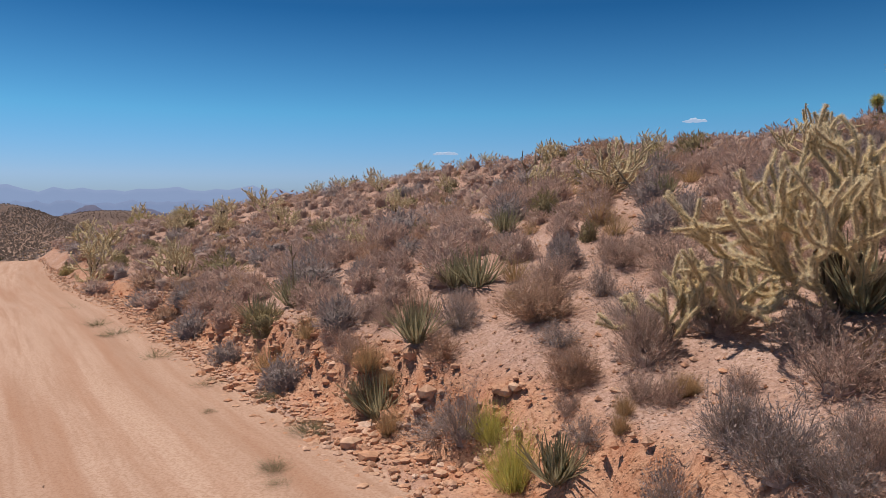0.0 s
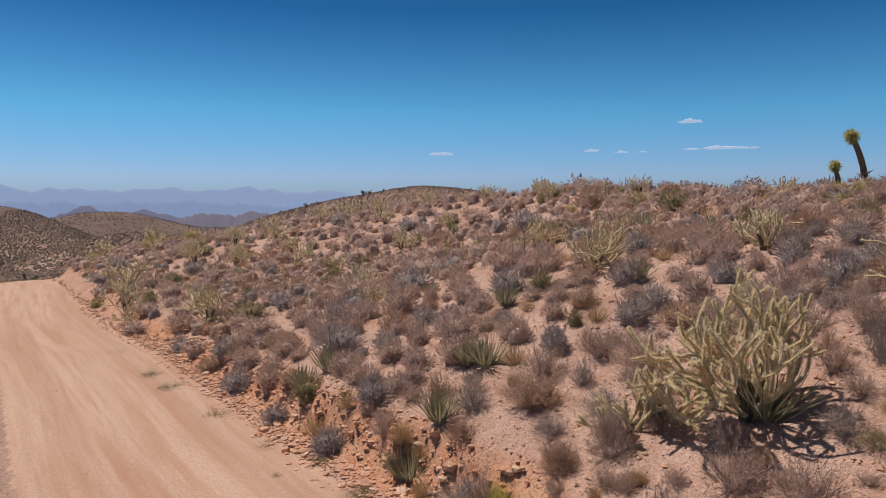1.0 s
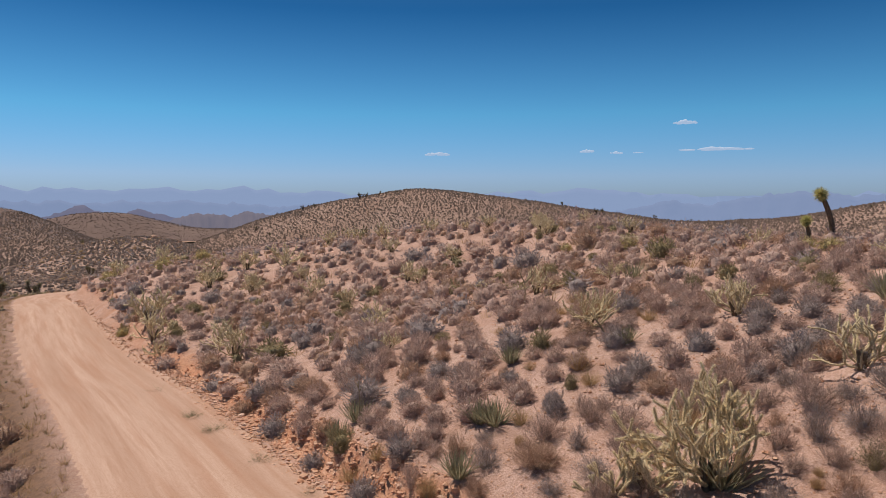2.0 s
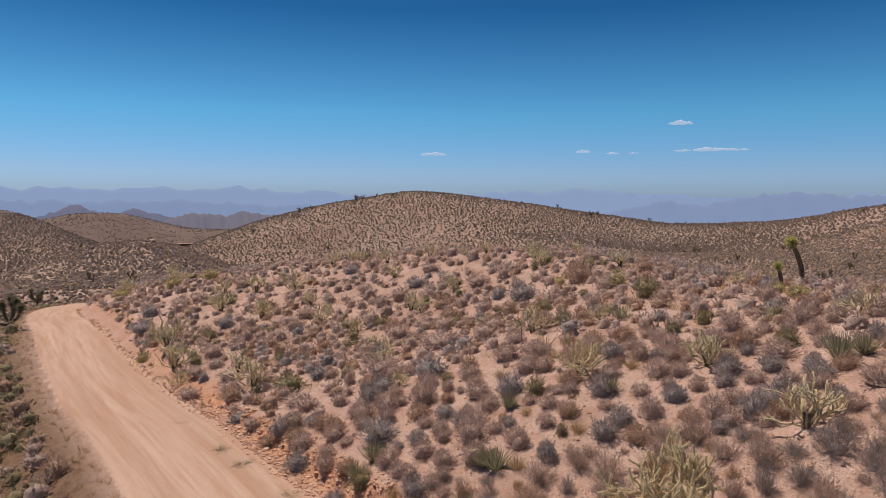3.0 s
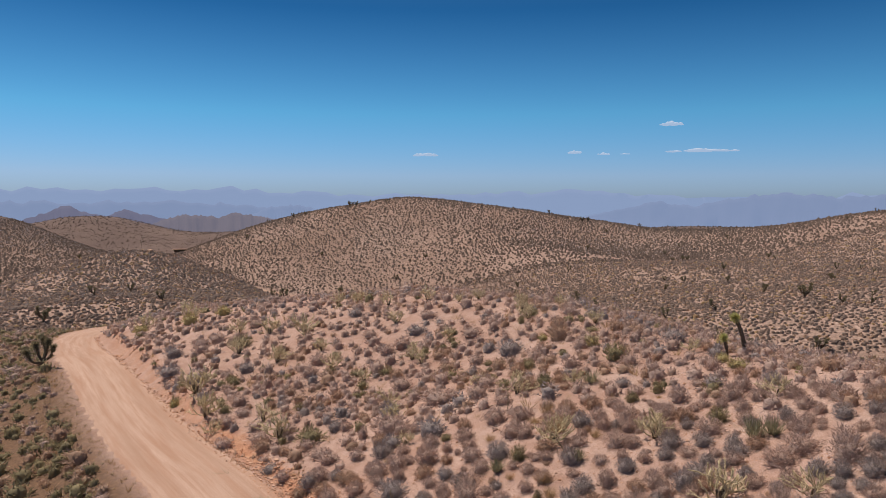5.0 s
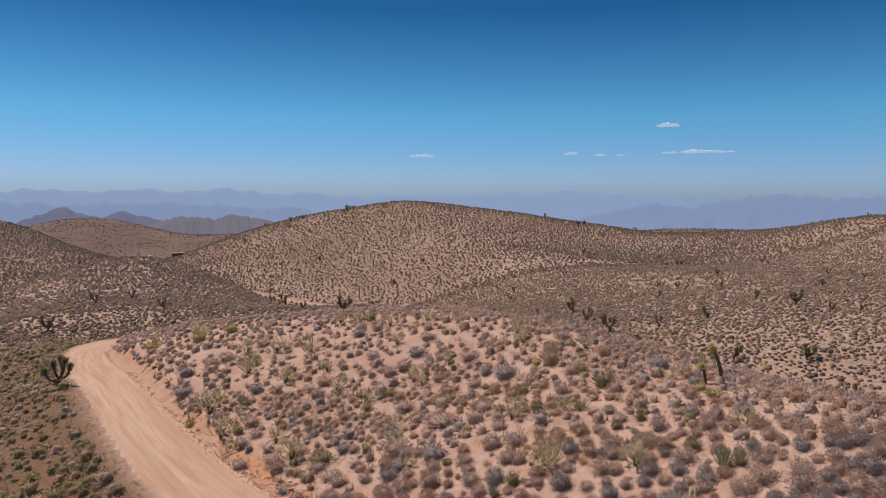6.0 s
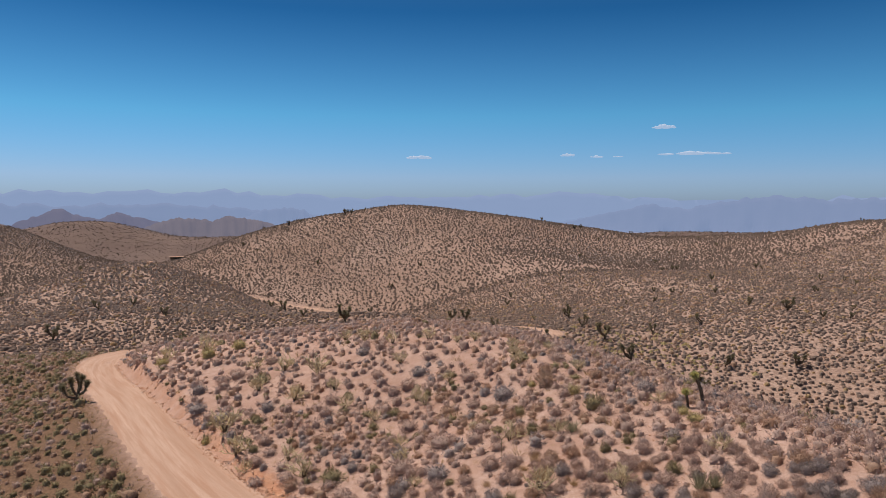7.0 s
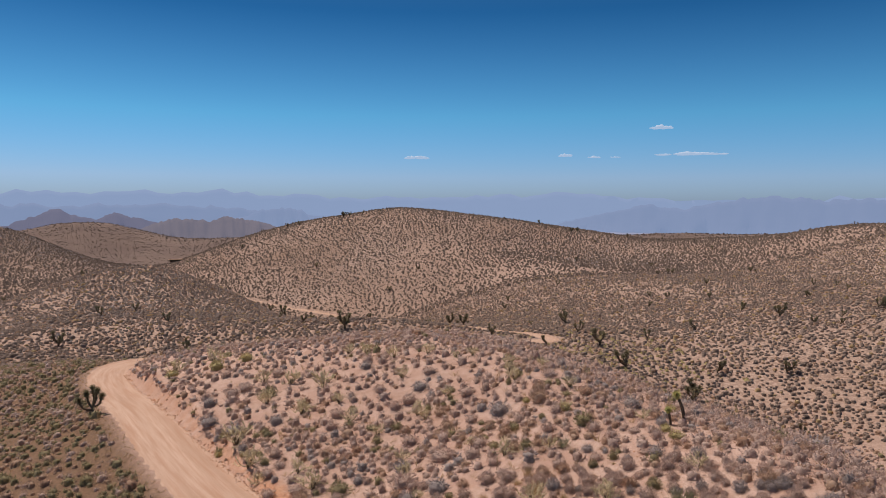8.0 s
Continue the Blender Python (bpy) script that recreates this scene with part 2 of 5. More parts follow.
def unit(v):
    return v / np.maximum(np.linalg.norm(v, axis=-1, keepdims=True), 1e-9)


# ---------------------------------------------------------------- lie of the land
# centre x, y, half-widths, turn, height
NEAR_HILLS = [
    (11.23, 59.85, 21.46, 66.02, 0.3158, 10.23),
    (3.177, 12.22, 5, 6.878, 0.04171, 1.981),
    (3.837, 33.83, 6.577, 35.21, 0.8914, 1.526),
    (14.69, 11.64, 5, 26.2, 0.377, 2.304),
    (11.85, 2.793, 5, 11.32, -0.4927, 3.685),
    (-21.82, 26.27, 32.08, 124.7, 0.4185, 14.67),
    (29.1, 47.56, 10.68, 5, 0.3357, -5.891),
    (-38.28, 53.04, 5.38, 19.13, 0.01882, -1.503),
]
FAR_HILLS = [
    (-95.08, 220.1, 31.55, 30, 0.5666, 19.19),
    (29.33, 441.7, 74.55, 57.91, 0.2929, 26.75),
    (-30.39, 409.8, 34.22, 117.2, 0.5584, 14.52),
    (83.46, 398, 141.9, 32.69, 0.1108, 3.945),
    (210.3, 284.7, 36.82, 66.96, -0.09001, 15.44),
    (322.8, 286.7, 143.5, 212.8, -0.135, 14.64),
    (-336.2, 526.5, 168.4, 127.5, -0.1496, -7.516),
    (-174.6, 406.9, 65.37, 38.13, 0.07046, 8.731),
    (-290.4, 446.8, 39.72, 39.4, -0.2746, 21.37),
    (-215.6, 727.2, 245.3, 128, -1.021, -20.09),
    (329.4, 637, 152.3, 201.6, -0.1791, -3.352),
    (103.8, 114.1, 124.3, 62.38, 0.1903, 5.474),
    (-100.3, 238.3, 54.32, 57.68, -0.2465, -9.689),
    (-27.91, 262.3, 31.92, 55.23, 0.5221, -12.33),
    (-285.4, 441.7, 78.2, 30, -0.8029, 5.488),
    (-101.7, 470.1, 38.6, 54.2, -0.2588, 13.74),
    (50.14, 76.03, 18, 19.19, 0.02023, -5.991),
    (-29.62, 101.5, 31.35, 20.64, -0.2092, -8.427),
    (-395, 829, 91.85, 60, -1.546, 27.7),
    (-213.3, 797.1, 126.8, 60.49, 0.01644, 14.76),
    (-235.7, 642.3, 123.3, 58.2, -0.228, -8.673),
    (-171.4, 403.2, 30, 43.91, 0.226, -11.05),
]
VALLEY = -19.318
# centre line of the dirt road
ROAD_LINE = [
    (60, -80), (28, -36), (10, -12), (2.6, -2.2), (-4.6, 7.8), (-7.1, 11.5), (-10.2, 16), (-13.9, 21), (-18.8, 28.5), (-24.4, 37.6),
    (-27.9, 43), (-31.1, 48.4), (-34.1, 54), (-36.6, 59.7), (-37.9, 65), (-37.2, 69.2), (-34, 72.5), (-25, 78), (-10, 90), (8, 107), (22, 118),
    (26.5, 124.5), (23.5, 130.5), (13, 137), (0, 165), (-9, 205), (-22, 248), (-34, 279), (-46.3, 289.9), (-62.9, 297.5), (-72.2, 301.2), (-92, 310),
]
ROAD_HALF = 1.8


def spline(points, step=0.5):
    p = np.array(points, float)
    p = np.vstack([2 * p[0] - p[1], p, 2 * p[-1] - p[-2]])
    out = []
    for a, b, c, d in zip(p, p[1:], p[2:], p[3:]):
        n = max(2, int(np.linalg.norm(c - b) / step))
        t = np.linspace(0, 1, n, endpoint=False)[:, None]
        out.append(0.5 * (2 * b + (c - a) * t + (2 * a - 5 * b + 4 * c - d) * t**2 + (3 * b - a - 3 * c + d) * t**3))
    return np.vstack(out)


def bumps(x, y, hills):
    z = np.zeros(np.shape(x))
    for cx, cy, sx, sy, turn, high in hills:
        c, s = math.cos(turn), math.sin(turn)
        u, v = ((x - cx) * c + (y - cy) * s) / sx, (-(x - cx) * s + (y - cy) * c) / sy
        z = z + high * np.exp(-0.5 * (u * u + v * v))
    return z


def lattice(x, y, seed):
    """Smooth value noise on a unit lattice, -1 to 1."""
    xi, yi = np.floor(x).astype(np.int64), np.floor(y).astype(np.int64)
    fx, fy = x - xi, y - yi
    fx, fy = fx * fx * (3 - 2 * fx), fy * fy * (3 - 2 * fy)

    def h(i, j):
        k = (i * 374761393 + j * 668265263 + seed * 974711) & 0x7FFFFFFF
        k = ((k ^ (k >> 13)) * 1274126177) & 0x7FFFFFFF
        return ((k ^ (k >> 16)) & 0xFFFF) / 32767.5 - 1

    a = h(xi, yi) * (1 - fx) + h(xi + 1, yi) * fx
    b = h(xi, yi + 1) * (1 - fx) + h(xi + 1, yi + 1) * fx
    return a * (1 - fy) + b * fy


LINE = spline(ROAD_LINE)
LINE_ALONG = np.concatenate([[0], np.cumsum(np.linalg.norm(np.diff(LINE, axis=0), axis=1))])
_way = unit(np.gradient(LINE, axis=0))
LINE_RIGHT = np.stack([_way[:, 1], -_way[:, 0]], 1)
LINE = LINE + 0.15 * LINE_RIGHT
_bend = LINE_ALONG[np.argmin(np.linalg.norm(LINE - np.array([-37.2, 69.2]), axis=1))]
_mix = np.clip((LINE_ALONG - _bend) / 30, 0, 1)
LINE_Z = (0.36 - 0.0325 * LINE[:, 1] - 0.075 * np.maximum(LINE[:, 1] - 38, 0)) * (1 - _mix) + (VALLEY + bumps(LINE[:, 0], LINE[:, 1], NEAR_HILLS + FAR_HILLS) - 0.2) * _mix
LINE_Z = np.convolve(np.pad(LINE_Z, 12, mode="edge"), np.ones(25) / 25, mode="valid")


def near_road(x, y):
    """Signed distance from the centre line (right +) and the road's height there."""
    x, y = np.atleast_1d(np.asarray(x, float)), np.atleast_1d(np.asarray(y, float))
    side, high = np.full(x.shape, 99.0), np.zeros(x.shape)
    idx = np.flatnonzero((np.abs(x) < 130) & (y > -100) & (y < 325))
    for lo in range(0, len(idx), 8000):
        i = idx[lo:lo + 8000]
        dx, dy = x[i, None] - LINE[None, :, 0], y[i, None] - LINE[None, :, 1]
        k = np.argmin(dx * dx + dy * dy, axis=1)
        r = np.arange(len(i))
        dist = np.hypot(dx[r, k], dy[r, k])
        side[i] = np.sign(dx[r, k] * LINE_RIGHT[k, 0] + dy[r, k] * LINE_RIGHT[k, 1]) * dist
        high[i] = LINE_Z[k]
    return side, high


def smooth(a):
    a = np.clip(a, 0, 1)
    return a * a * (3 - 2 * a)


def land(x, y, detail=True):
    """Height of the ground, and how far it is freshly cut earth (0 to 1)."""
    x, y = np.atleast_1d(np.asarray(x, float)), np.atleast_1d(np.asarray(y, float))
    z = VALLEY + bumps(x, y, NEAR_HILLS + FAR_HILLS)
    far = np.hypot(x, y)
    z = z - 110 * smooth((far - 720) / 900)
    z = z + 0.6 * lattice(x / 38, y / 38, 1) * smooth((far - 70) / 120) + 0.3 * lattice(x / 13, y / 13, 2) * smooth((far - 50) / 80)
    z = z + (2.6 * lattice(x / 85, y / 85, 31) + 1.3 * lattice(x / 37, y / 37, 32)) * smooth((far - 440) / 120)
    side, high = near_road(x, y)
    if detail:
        z = z + 0.10 * lattice(x / 3.1, y / 3.1, 3) + 0.05 * lattice(x / 1.1, y / 1.1, 4) + 0.018 * lattice(x / 0.42, y / 0.42, 5)
    wob = 0.35 * lattice(x / 2.3, y / 2.3, 6) + 0.22 * lattice(x / 0.8, y / 0.8, 7)
    edge = ROAD_HALF + 0.5
    up = np.where(side > 0, (side - edge) / (0.72 + 0.75 * wob), (-side - edge + 0.4) / 2.6)
    k = smooth(up)
    lumps = (0.40 * (0.45 - np.abs(lattice(x / 0.62, y / 0.62, 8))) + 0.26 * (0.4 - np.abs(lattice(x / 0.31, y / 0.31, 9)))) * np.clip(4 * k * (1 - k), 0, 1)
    lumps = lumps + 0.02 * lattice(x / 0.2, y / 0.2, 10) * (k > 0)
    cut = np.clip(smooth((up + 0.6) * 1.4) - smooth((up - 0.7) * 2.0), 0, 1) * (side > 0) * (1 - 0.45 * smooth((y - 16) / 16))
    return high * (1 - k) + z * k + np.where(side > 0, lumps, 0.3 * lumps), cut, side


def height(x, y):
    return land(x, y)[0]


def steps(fine_lo, fine_hi, fine, mid_lo, mid_hi, mid, hill_lo, hill_hi, hill, lo, hi):
    """Grid lines: fine in the middle, wider outwards over the slope, the hills and the rest."""
    def side(start, way, near_end, far_end, end):
        out, v, gap = [], start, fine
        while v * way < end * way:
            out.append(v)
            most = mid if v * way < near_end * way else hill if v * way < far_end * way else 1e9
            gap = min(gap * 1.08, most) if gap <= most else most
            v += way * gap
        return out + [end]

    return np.array(sorted(set(side(fine_lo, -1, mid_lo, hill_lo, lo)) | set(np.arange(fine_lo, fine_hi, fine)) | set(side(fine_hi, 1, mid_hi, hill_hi, hi))))


def build_ground():
    gx = steps(-9, 7, 0.17, -55, 60, 0.85, -330, 340, 3.2, -1800, 1800)
    gy = steps(3, 16, 0.17, -20, 110, 0.8, -30, 480, 3.0, -1200, 1900)
    X, Y = np.meshgrid(gx, gy)
    x, y = X.ravel(), Y.ravel()
    z, cut, side = land(x, y)
    z = np.where(np.abs(side) < ROAD_HALF + 0.1, z - 0.03, z)
    nx, ny = len(gx), len(gy)
    i = (np.arange(ny - 1)[:, None] * nx + np.arange(nx - 1)[None, :]).ravel()
    faces = np.stack([i, i + 1, i + nx + 1, i + nx], 1)
    far = np.hypot(x, y)
    scrub = 0.5 * smooth((far - 70) / 60) + 0.3 * smooth((far - 250) / 200)
    me = mesh_of("ground", np.stack([x, y, z], 1), faces, [SOIL], True, {"cut": cut, "scrub": scrub, "ochre": 0.8 * smooth((far - 62) / 50), "thicket": 0.8 * smooth((far - 380) / 160), "litter": 0.9 * smooth((-side - ROAD_HALF + 0.2) / 1.3) * (1 - smooth((-side - 16) / 20)) * (side < 0)})
    tagged(new("ground", me), "pinkish gravelly desert soil rising in low hills", "ground", kind="structure")


def build_road():
    n = 13
    across = np.linspace(-ROAD_HALF - 0.3, ROAD_HALF + 0.3, n)
    px = (LINE[:, None, 0] + LINE_RIGHT[:, None, 0] * across[None]).ravel()
    py = (LINE[:, None, 1] + LINE_RIGHT[:, None, 1] * across[None]).ravel()
    u, v = np.tile(across, len(LINE)), np.repeat(LINE_ALONG, n)
    ruts = -0.03 * np.exp(-((np.abs(u) - 0.85) / 0.28) ** 2) + 0.012 * lattice(u * 1.8, v / 7, 21) + 0.006 * lattice(u * 5, v / 3, 22)
    pz = np.repeat(LINE_Z, n) + 0.012 + ruts * (np.abs(u) < ROAD_HALF) - 0.06 * (np.abs(u) > ROAD_HALF + 0.15)
    i = (np.arange(len(LINE) - 1)[:, None] * n + np.arange(n - 1)[None, :]).ravel()
    faces = np.stack([i, i + 1, i + n + 1, i + n], 1)
    me = mesh_of("road", np.stack([px, py, pz], 1), faces, [ROAD], True, uv=np.stack([u, v], 1))
    tagged(new("road", me), "pale tan dirt road with faint wheel ruts", "dirt road", kind="structure")


build_ground()
build_road()

# ---------------------------------------------------------------- distance


def ridge(name, label, dist, from_deg, to_deg, foot, tops, mat, depth=500.0, seed=1, n=160):
    """A range of hills on an arc round the place: tops is a list of (bearing, height), straight between."""
    a = np.radians(np.linspace(from_deg, to_deg, n))
    b, h = np.array([t[0] for t in tops], float), np.array([t[1] for t in tops], float)
    top = np.interp(np.degrees(a), b, h)
    rough = (top - foot) * (0.07 * lattice(np.degrees(a) * 1.1, a * 0, seed) + 0.05 * lattice(np.degrees(a) * 3.1, a * 0, seed + 1) + 0.03 * lattice(np.degrees(a) * 8, a * 0, seed + 2))
    top = np.maximum(top + rough, foot + 1)
    rows = []
    for f, g in ((-0.5, 0.0), (-0.36, 0.22), (-0.2, 0.55), (-0.07, 0.87), (0.0, 1.0), (0.5, 0.0)):
        r = dist + f * depth * (1 + 0.4 * lattice(np.degrees(a) * 2.0, a * 0 + g * 7, seed + 5))
        rows.append(np.stack([np.sin(a) * r, np.cos(a) * r, foot + (top - foot) * g], 1))
    v = np.concatenate(rows)
    i = (np.arange(len(rows) - 1)[:, None] * n + np.arange(n - 1)[None]).ravel()
    ob = new(name, mesh_of(name, v, np.stack([i, i + 1, i + n + 1, i + n], 1), [mat], True))
    return tagged(ob, label, "mountains", kind="structure")

# haze of each distance, put into the material's own emission
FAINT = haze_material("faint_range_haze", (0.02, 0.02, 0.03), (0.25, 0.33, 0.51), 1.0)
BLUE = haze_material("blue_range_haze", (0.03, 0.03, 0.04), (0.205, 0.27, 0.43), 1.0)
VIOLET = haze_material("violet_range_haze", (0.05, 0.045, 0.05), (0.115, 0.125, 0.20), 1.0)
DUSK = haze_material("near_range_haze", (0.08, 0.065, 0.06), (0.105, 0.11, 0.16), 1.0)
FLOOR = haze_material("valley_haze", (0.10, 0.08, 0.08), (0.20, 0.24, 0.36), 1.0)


def build_distance():
    # the hazy valley floor beyond the hills
    a = np.radians(np.linspace(-180, 180, 181))
    rows = [np.stack([np.sin(a) * r, np.cos(a) * r, np.full(a.shape, z)], 1) for r, z in ((1400, -118), (2200, -135), (3200, -155), (4750, -170))]
    n = len(a)
    i = (np.arange(3)[:, None] * n + np.arange(n - 1)[None]).ravel()
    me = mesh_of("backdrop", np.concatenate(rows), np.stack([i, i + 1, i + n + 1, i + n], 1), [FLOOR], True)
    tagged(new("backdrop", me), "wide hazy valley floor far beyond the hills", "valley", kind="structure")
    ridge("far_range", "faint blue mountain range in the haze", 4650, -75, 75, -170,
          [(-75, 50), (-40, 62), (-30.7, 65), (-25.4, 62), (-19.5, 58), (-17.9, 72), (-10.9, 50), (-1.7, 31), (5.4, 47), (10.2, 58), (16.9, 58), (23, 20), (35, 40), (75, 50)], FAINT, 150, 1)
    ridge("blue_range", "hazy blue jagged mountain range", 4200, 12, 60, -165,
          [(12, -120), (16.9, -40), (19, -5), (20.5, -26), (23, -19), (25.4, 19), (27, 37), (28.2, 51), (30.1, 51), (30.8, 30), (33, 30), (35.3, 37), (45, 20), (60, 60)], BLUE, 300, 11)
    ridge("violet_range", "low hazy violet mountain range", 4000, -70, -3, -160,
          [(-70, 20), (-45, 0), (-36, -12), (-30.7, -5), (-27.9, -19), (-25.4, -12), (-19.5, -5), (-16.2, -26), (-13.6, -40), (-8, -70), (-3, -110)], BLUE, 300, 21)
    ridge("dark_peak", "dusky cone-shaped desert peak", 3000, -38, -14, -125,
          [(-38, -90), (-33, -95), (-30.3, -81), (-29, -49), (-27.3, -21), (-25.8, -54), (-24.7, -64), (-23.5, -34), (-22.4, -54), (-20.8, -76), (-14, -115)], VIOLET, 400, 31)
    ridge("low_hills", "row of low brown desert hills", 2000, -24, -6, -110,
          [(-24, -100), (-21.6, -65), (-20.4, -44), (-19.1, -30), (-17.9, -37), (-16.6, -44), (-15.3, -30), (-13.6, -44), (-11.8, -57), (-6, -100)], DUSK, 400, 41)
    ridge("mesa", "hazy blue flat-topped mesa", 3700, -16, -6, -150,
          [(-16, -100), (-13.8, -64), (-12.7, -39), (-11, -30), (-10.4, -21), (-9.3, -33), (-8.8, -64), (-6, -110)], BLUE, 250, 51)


build_distance()


def cloud(bearing, climb, wide, high, seed):
    r = 4700.0
    g = np.random.default_rng(seed)
    a, e = math.radians(bearing), math.radians(climb)
    c = np.array([math.sin(a) * math.cos(e), math.cos(a) * math.cos(e), math.sin(e)]) * r
    right = np.array([math.cos(a), -math.sin(a), 0])
    pieces = []
    for k in range(20):
        u = g.uniform(-1, 1)
        s = wide * 0.11 * (1 - 0.5 * abs(u)) * g.uniform(0.6, 1.4)
        bm = bmesh.new()
        bmesh.ops.create_icosphere(bm, subdivisions=2, radius=1.0)
        v = np.array([x.co[:] for x in bm.verts])
        f = np.array([[q.index for q in p.verts] for p in bm.faces])
        bm.free()
        v = v * (1 + 0.25 * lattice(v[:, 0] * 2 + k, v[:, 1] * 2 + v[:, 2] * 2, seed)[:, None])
        v = v * np.array([s, s * 0.5, high * g.uniform(0.3, 0.75) * (1 - 0.6 * abs(u))])
        v[:, 2] = np.maximum(v[:, 2], -high * 0.2) + g.uniform(-0.1, 0.15) * high
        pieces.append((v[:, :1] * right + v[:, 1:2] * np.array([math.sin(a), math.cos(a), 0]) + v[:, 2:] * np.array([0, 0, 1]) + c + right * u * wide * 0.42, f))
    ob = new("cloud", mesh_of("cloud", *join(pieces), [CLOUD], True))
    tagged(ob, "small flat white fair-weather cloud", "cloud", "clouds", "structure")


# sunlit brightness of the clouds is mostly put in as glow
CLOUD = haze_material("cloud_white", (0.22, 0.22, 0.23), (0.33, 0.44, 0.60), 1.0)
cloud(0.15, 3.72, 190, 26, 1)
cloud(20.0, 6.0, 160, 30, 2)
cloud(12.5, 3.9, 100, 22, 3)
cloud(14.8, 3.75, 95, 16, 4)
cloud(22.3, 3.9, 470, 22, 5)
cloud(16.5, 3.75, 70, 9, 6)

# ---------------------------------------------------------------- shrubs


def ribbons(root, tip, half, sag, g):
    """Thin tapering twigs from root to tip, each of three triangles."""
    n = len(root)
    mid = (root + tip) * 0.5 + np.array([0, 0, -1.0]) * sag + g.normal(0, 0.016, (n, 3))
    side = unit(np.cross(tip - root, g.normal(0, 1, (n, 3)))) * half * g.uniform(0.7, 1.5, (n, 1))
    v = np.stack([root - side, root + side, mid - side * 0.75, mid + side * 0.75, tip], 1).reshape(-1, 3)
    b = np.arange(n)[:, None] * 5
    return v, np.concatenate([b + np.array([[0, 1, 3]]), b + np.array([[0, 3, 2]]), b + np.array([[2, 3, 4]])])


def shrub_arrays(g, twigs, leaves, leaf, twig=0.006, flat=0.75, tuft=0.0):
    """Stems, twigs and leaves of a shrub one metre wide and one metre high, as triangle soups."""
    m = max(9, twigs // 9)
    phi = g.uniform(0, 2 * math.pi, m)
    el = np.arcsin(g.uniform(0.12, 1.0, m) ** flat)
    d = np.stack([np.cos(phi) * np.cos(el), np.sin(phi) * np.cos(el), np.sin(el)], 1)
    size = g.uniform(0.55, 0.95, m) * (1 + 0.25 * lattice(phi * 1.1 + 9, el * 2.2, int(g.integers(1e6))))
    stem_tip = d * np.array([0.46, 0.46, 0.86]) * size[:, None]
    stem_root = d * np.array([0.13, 0.13, 0.0]) * g.uniform(0, 1, (m, 1))
    n = twigs
    k = g.integers(0, m, n)
    u = g.uniform(0.15, 1.0, (n, 1)) ** 0.8
    root = stem_root[k] + (stem_tip[k] - stem_root[k]) * u - np.array([0, 0, 0.05]) * (u * (1 - u))
    spread = g.normal(0, 0.55, (n, 3))
    way = unit(unit(stem_tip[k] - stem_root[k]) + spread + np.array([0, 0, 0.45]))
    tip = root + way * np.array([0.5, 0.5, 0.62]) * g.uniform(0.16, 0.46, (n, 1))
    if tuft:
        k0 = g.uniform(0, 1, (n, 1))
        a = g.uniform(0, 6.28, n)
        e = np.arcsin(g.uniform(0.25, 1, n) ** flat)
        o = np.stack([np.cos(a) * np.cos(e), np.sin(a) * np.cos(e), np.sin(e)], 1)
        root = o * np.array([0.22, 0.22, 0]) * k0
        tip = root + o * np.array([0.5, 0.5, 0.9]) * g.uniform(0.5, 1.05, (n, 1)) + g.normal(0, tuft, (n, 3))
    tip[:, 2] = np.maximum(tip[:, 2], 0.02)
    big = ribbons(stem_root, stem_tip, twig * 1.8, 0.03, g)
    small = ribbons(root, tip, twig, 0.01, g)
    q = g.integers(0, n, leaves)
    w = g.uniform(0.1, 1.0, (leaves, 1)) ** 0.8
    p = root[q] + (tip[q] - root[q]) * w + g.normal(0, 0.010, (leaves, 3))
    p[:, 2] = np.abs(p[:, 2])
    a = unit(unit(tip[q] - root[q]) * 0.9 + g.normal(0, 0.55, (leaves, 3)))
    s = unit(np.cross(a, g.normal(0, 1, (leaves, 3))))
    z = leaf * g.uniform(0.6, 1.4, (leaves, 1))
    lv = np.stack([p - a * z * 0.5 - s * z * 0.32, p - a * z * 0.5 + s * z * 0.32, p + a * z * 1.2], 1).reshape(-1, 3)
    return (small if tuft else join([big, small])), (lv, np.arange(3 * leaves).reshape(leaves, 3))


def dome(g, sides, bands, r):
    """A lumpy dome of close-packed twigs, open below."""
    rows = []
    for k in range(bands):
        e = math.radians(78) * k / bands
        th = (np.arange(sides) + 0.5 * (k % 2)) * 2 * math.pi / sides
        q = r * (math.cos(e) if k else 0.9) * g.uniform(0.84, 1.16, sides)
        rows.append(np.stack([np.cos(th) * q, np.sin(th) * q, r * 1.7 * math.sin(e) * g.uniform(0.88, 1.12, sides) - 0.03 * (k == 0)], 1))
    rows.append(np.array([[0, 0, r * 1.7 * g.uniform(0.92, 1.05)]]))
    i = np.arange(sides)
    j = (i + 1) % sides
    faces = []
    for k in range(bands - 1):
        faces += [np.stack([i, j, j + sides], 1) + k * sides, np.stack([i, j + sides, i + sides], 1) + k * sides]
    faces.append(np.stack([i + (bands - 1) * sides, j + (bands - 1) * sides, np.full(sides, bands * sides)], 1))
    return np.concatenate(rows), np.concatenate(faces)


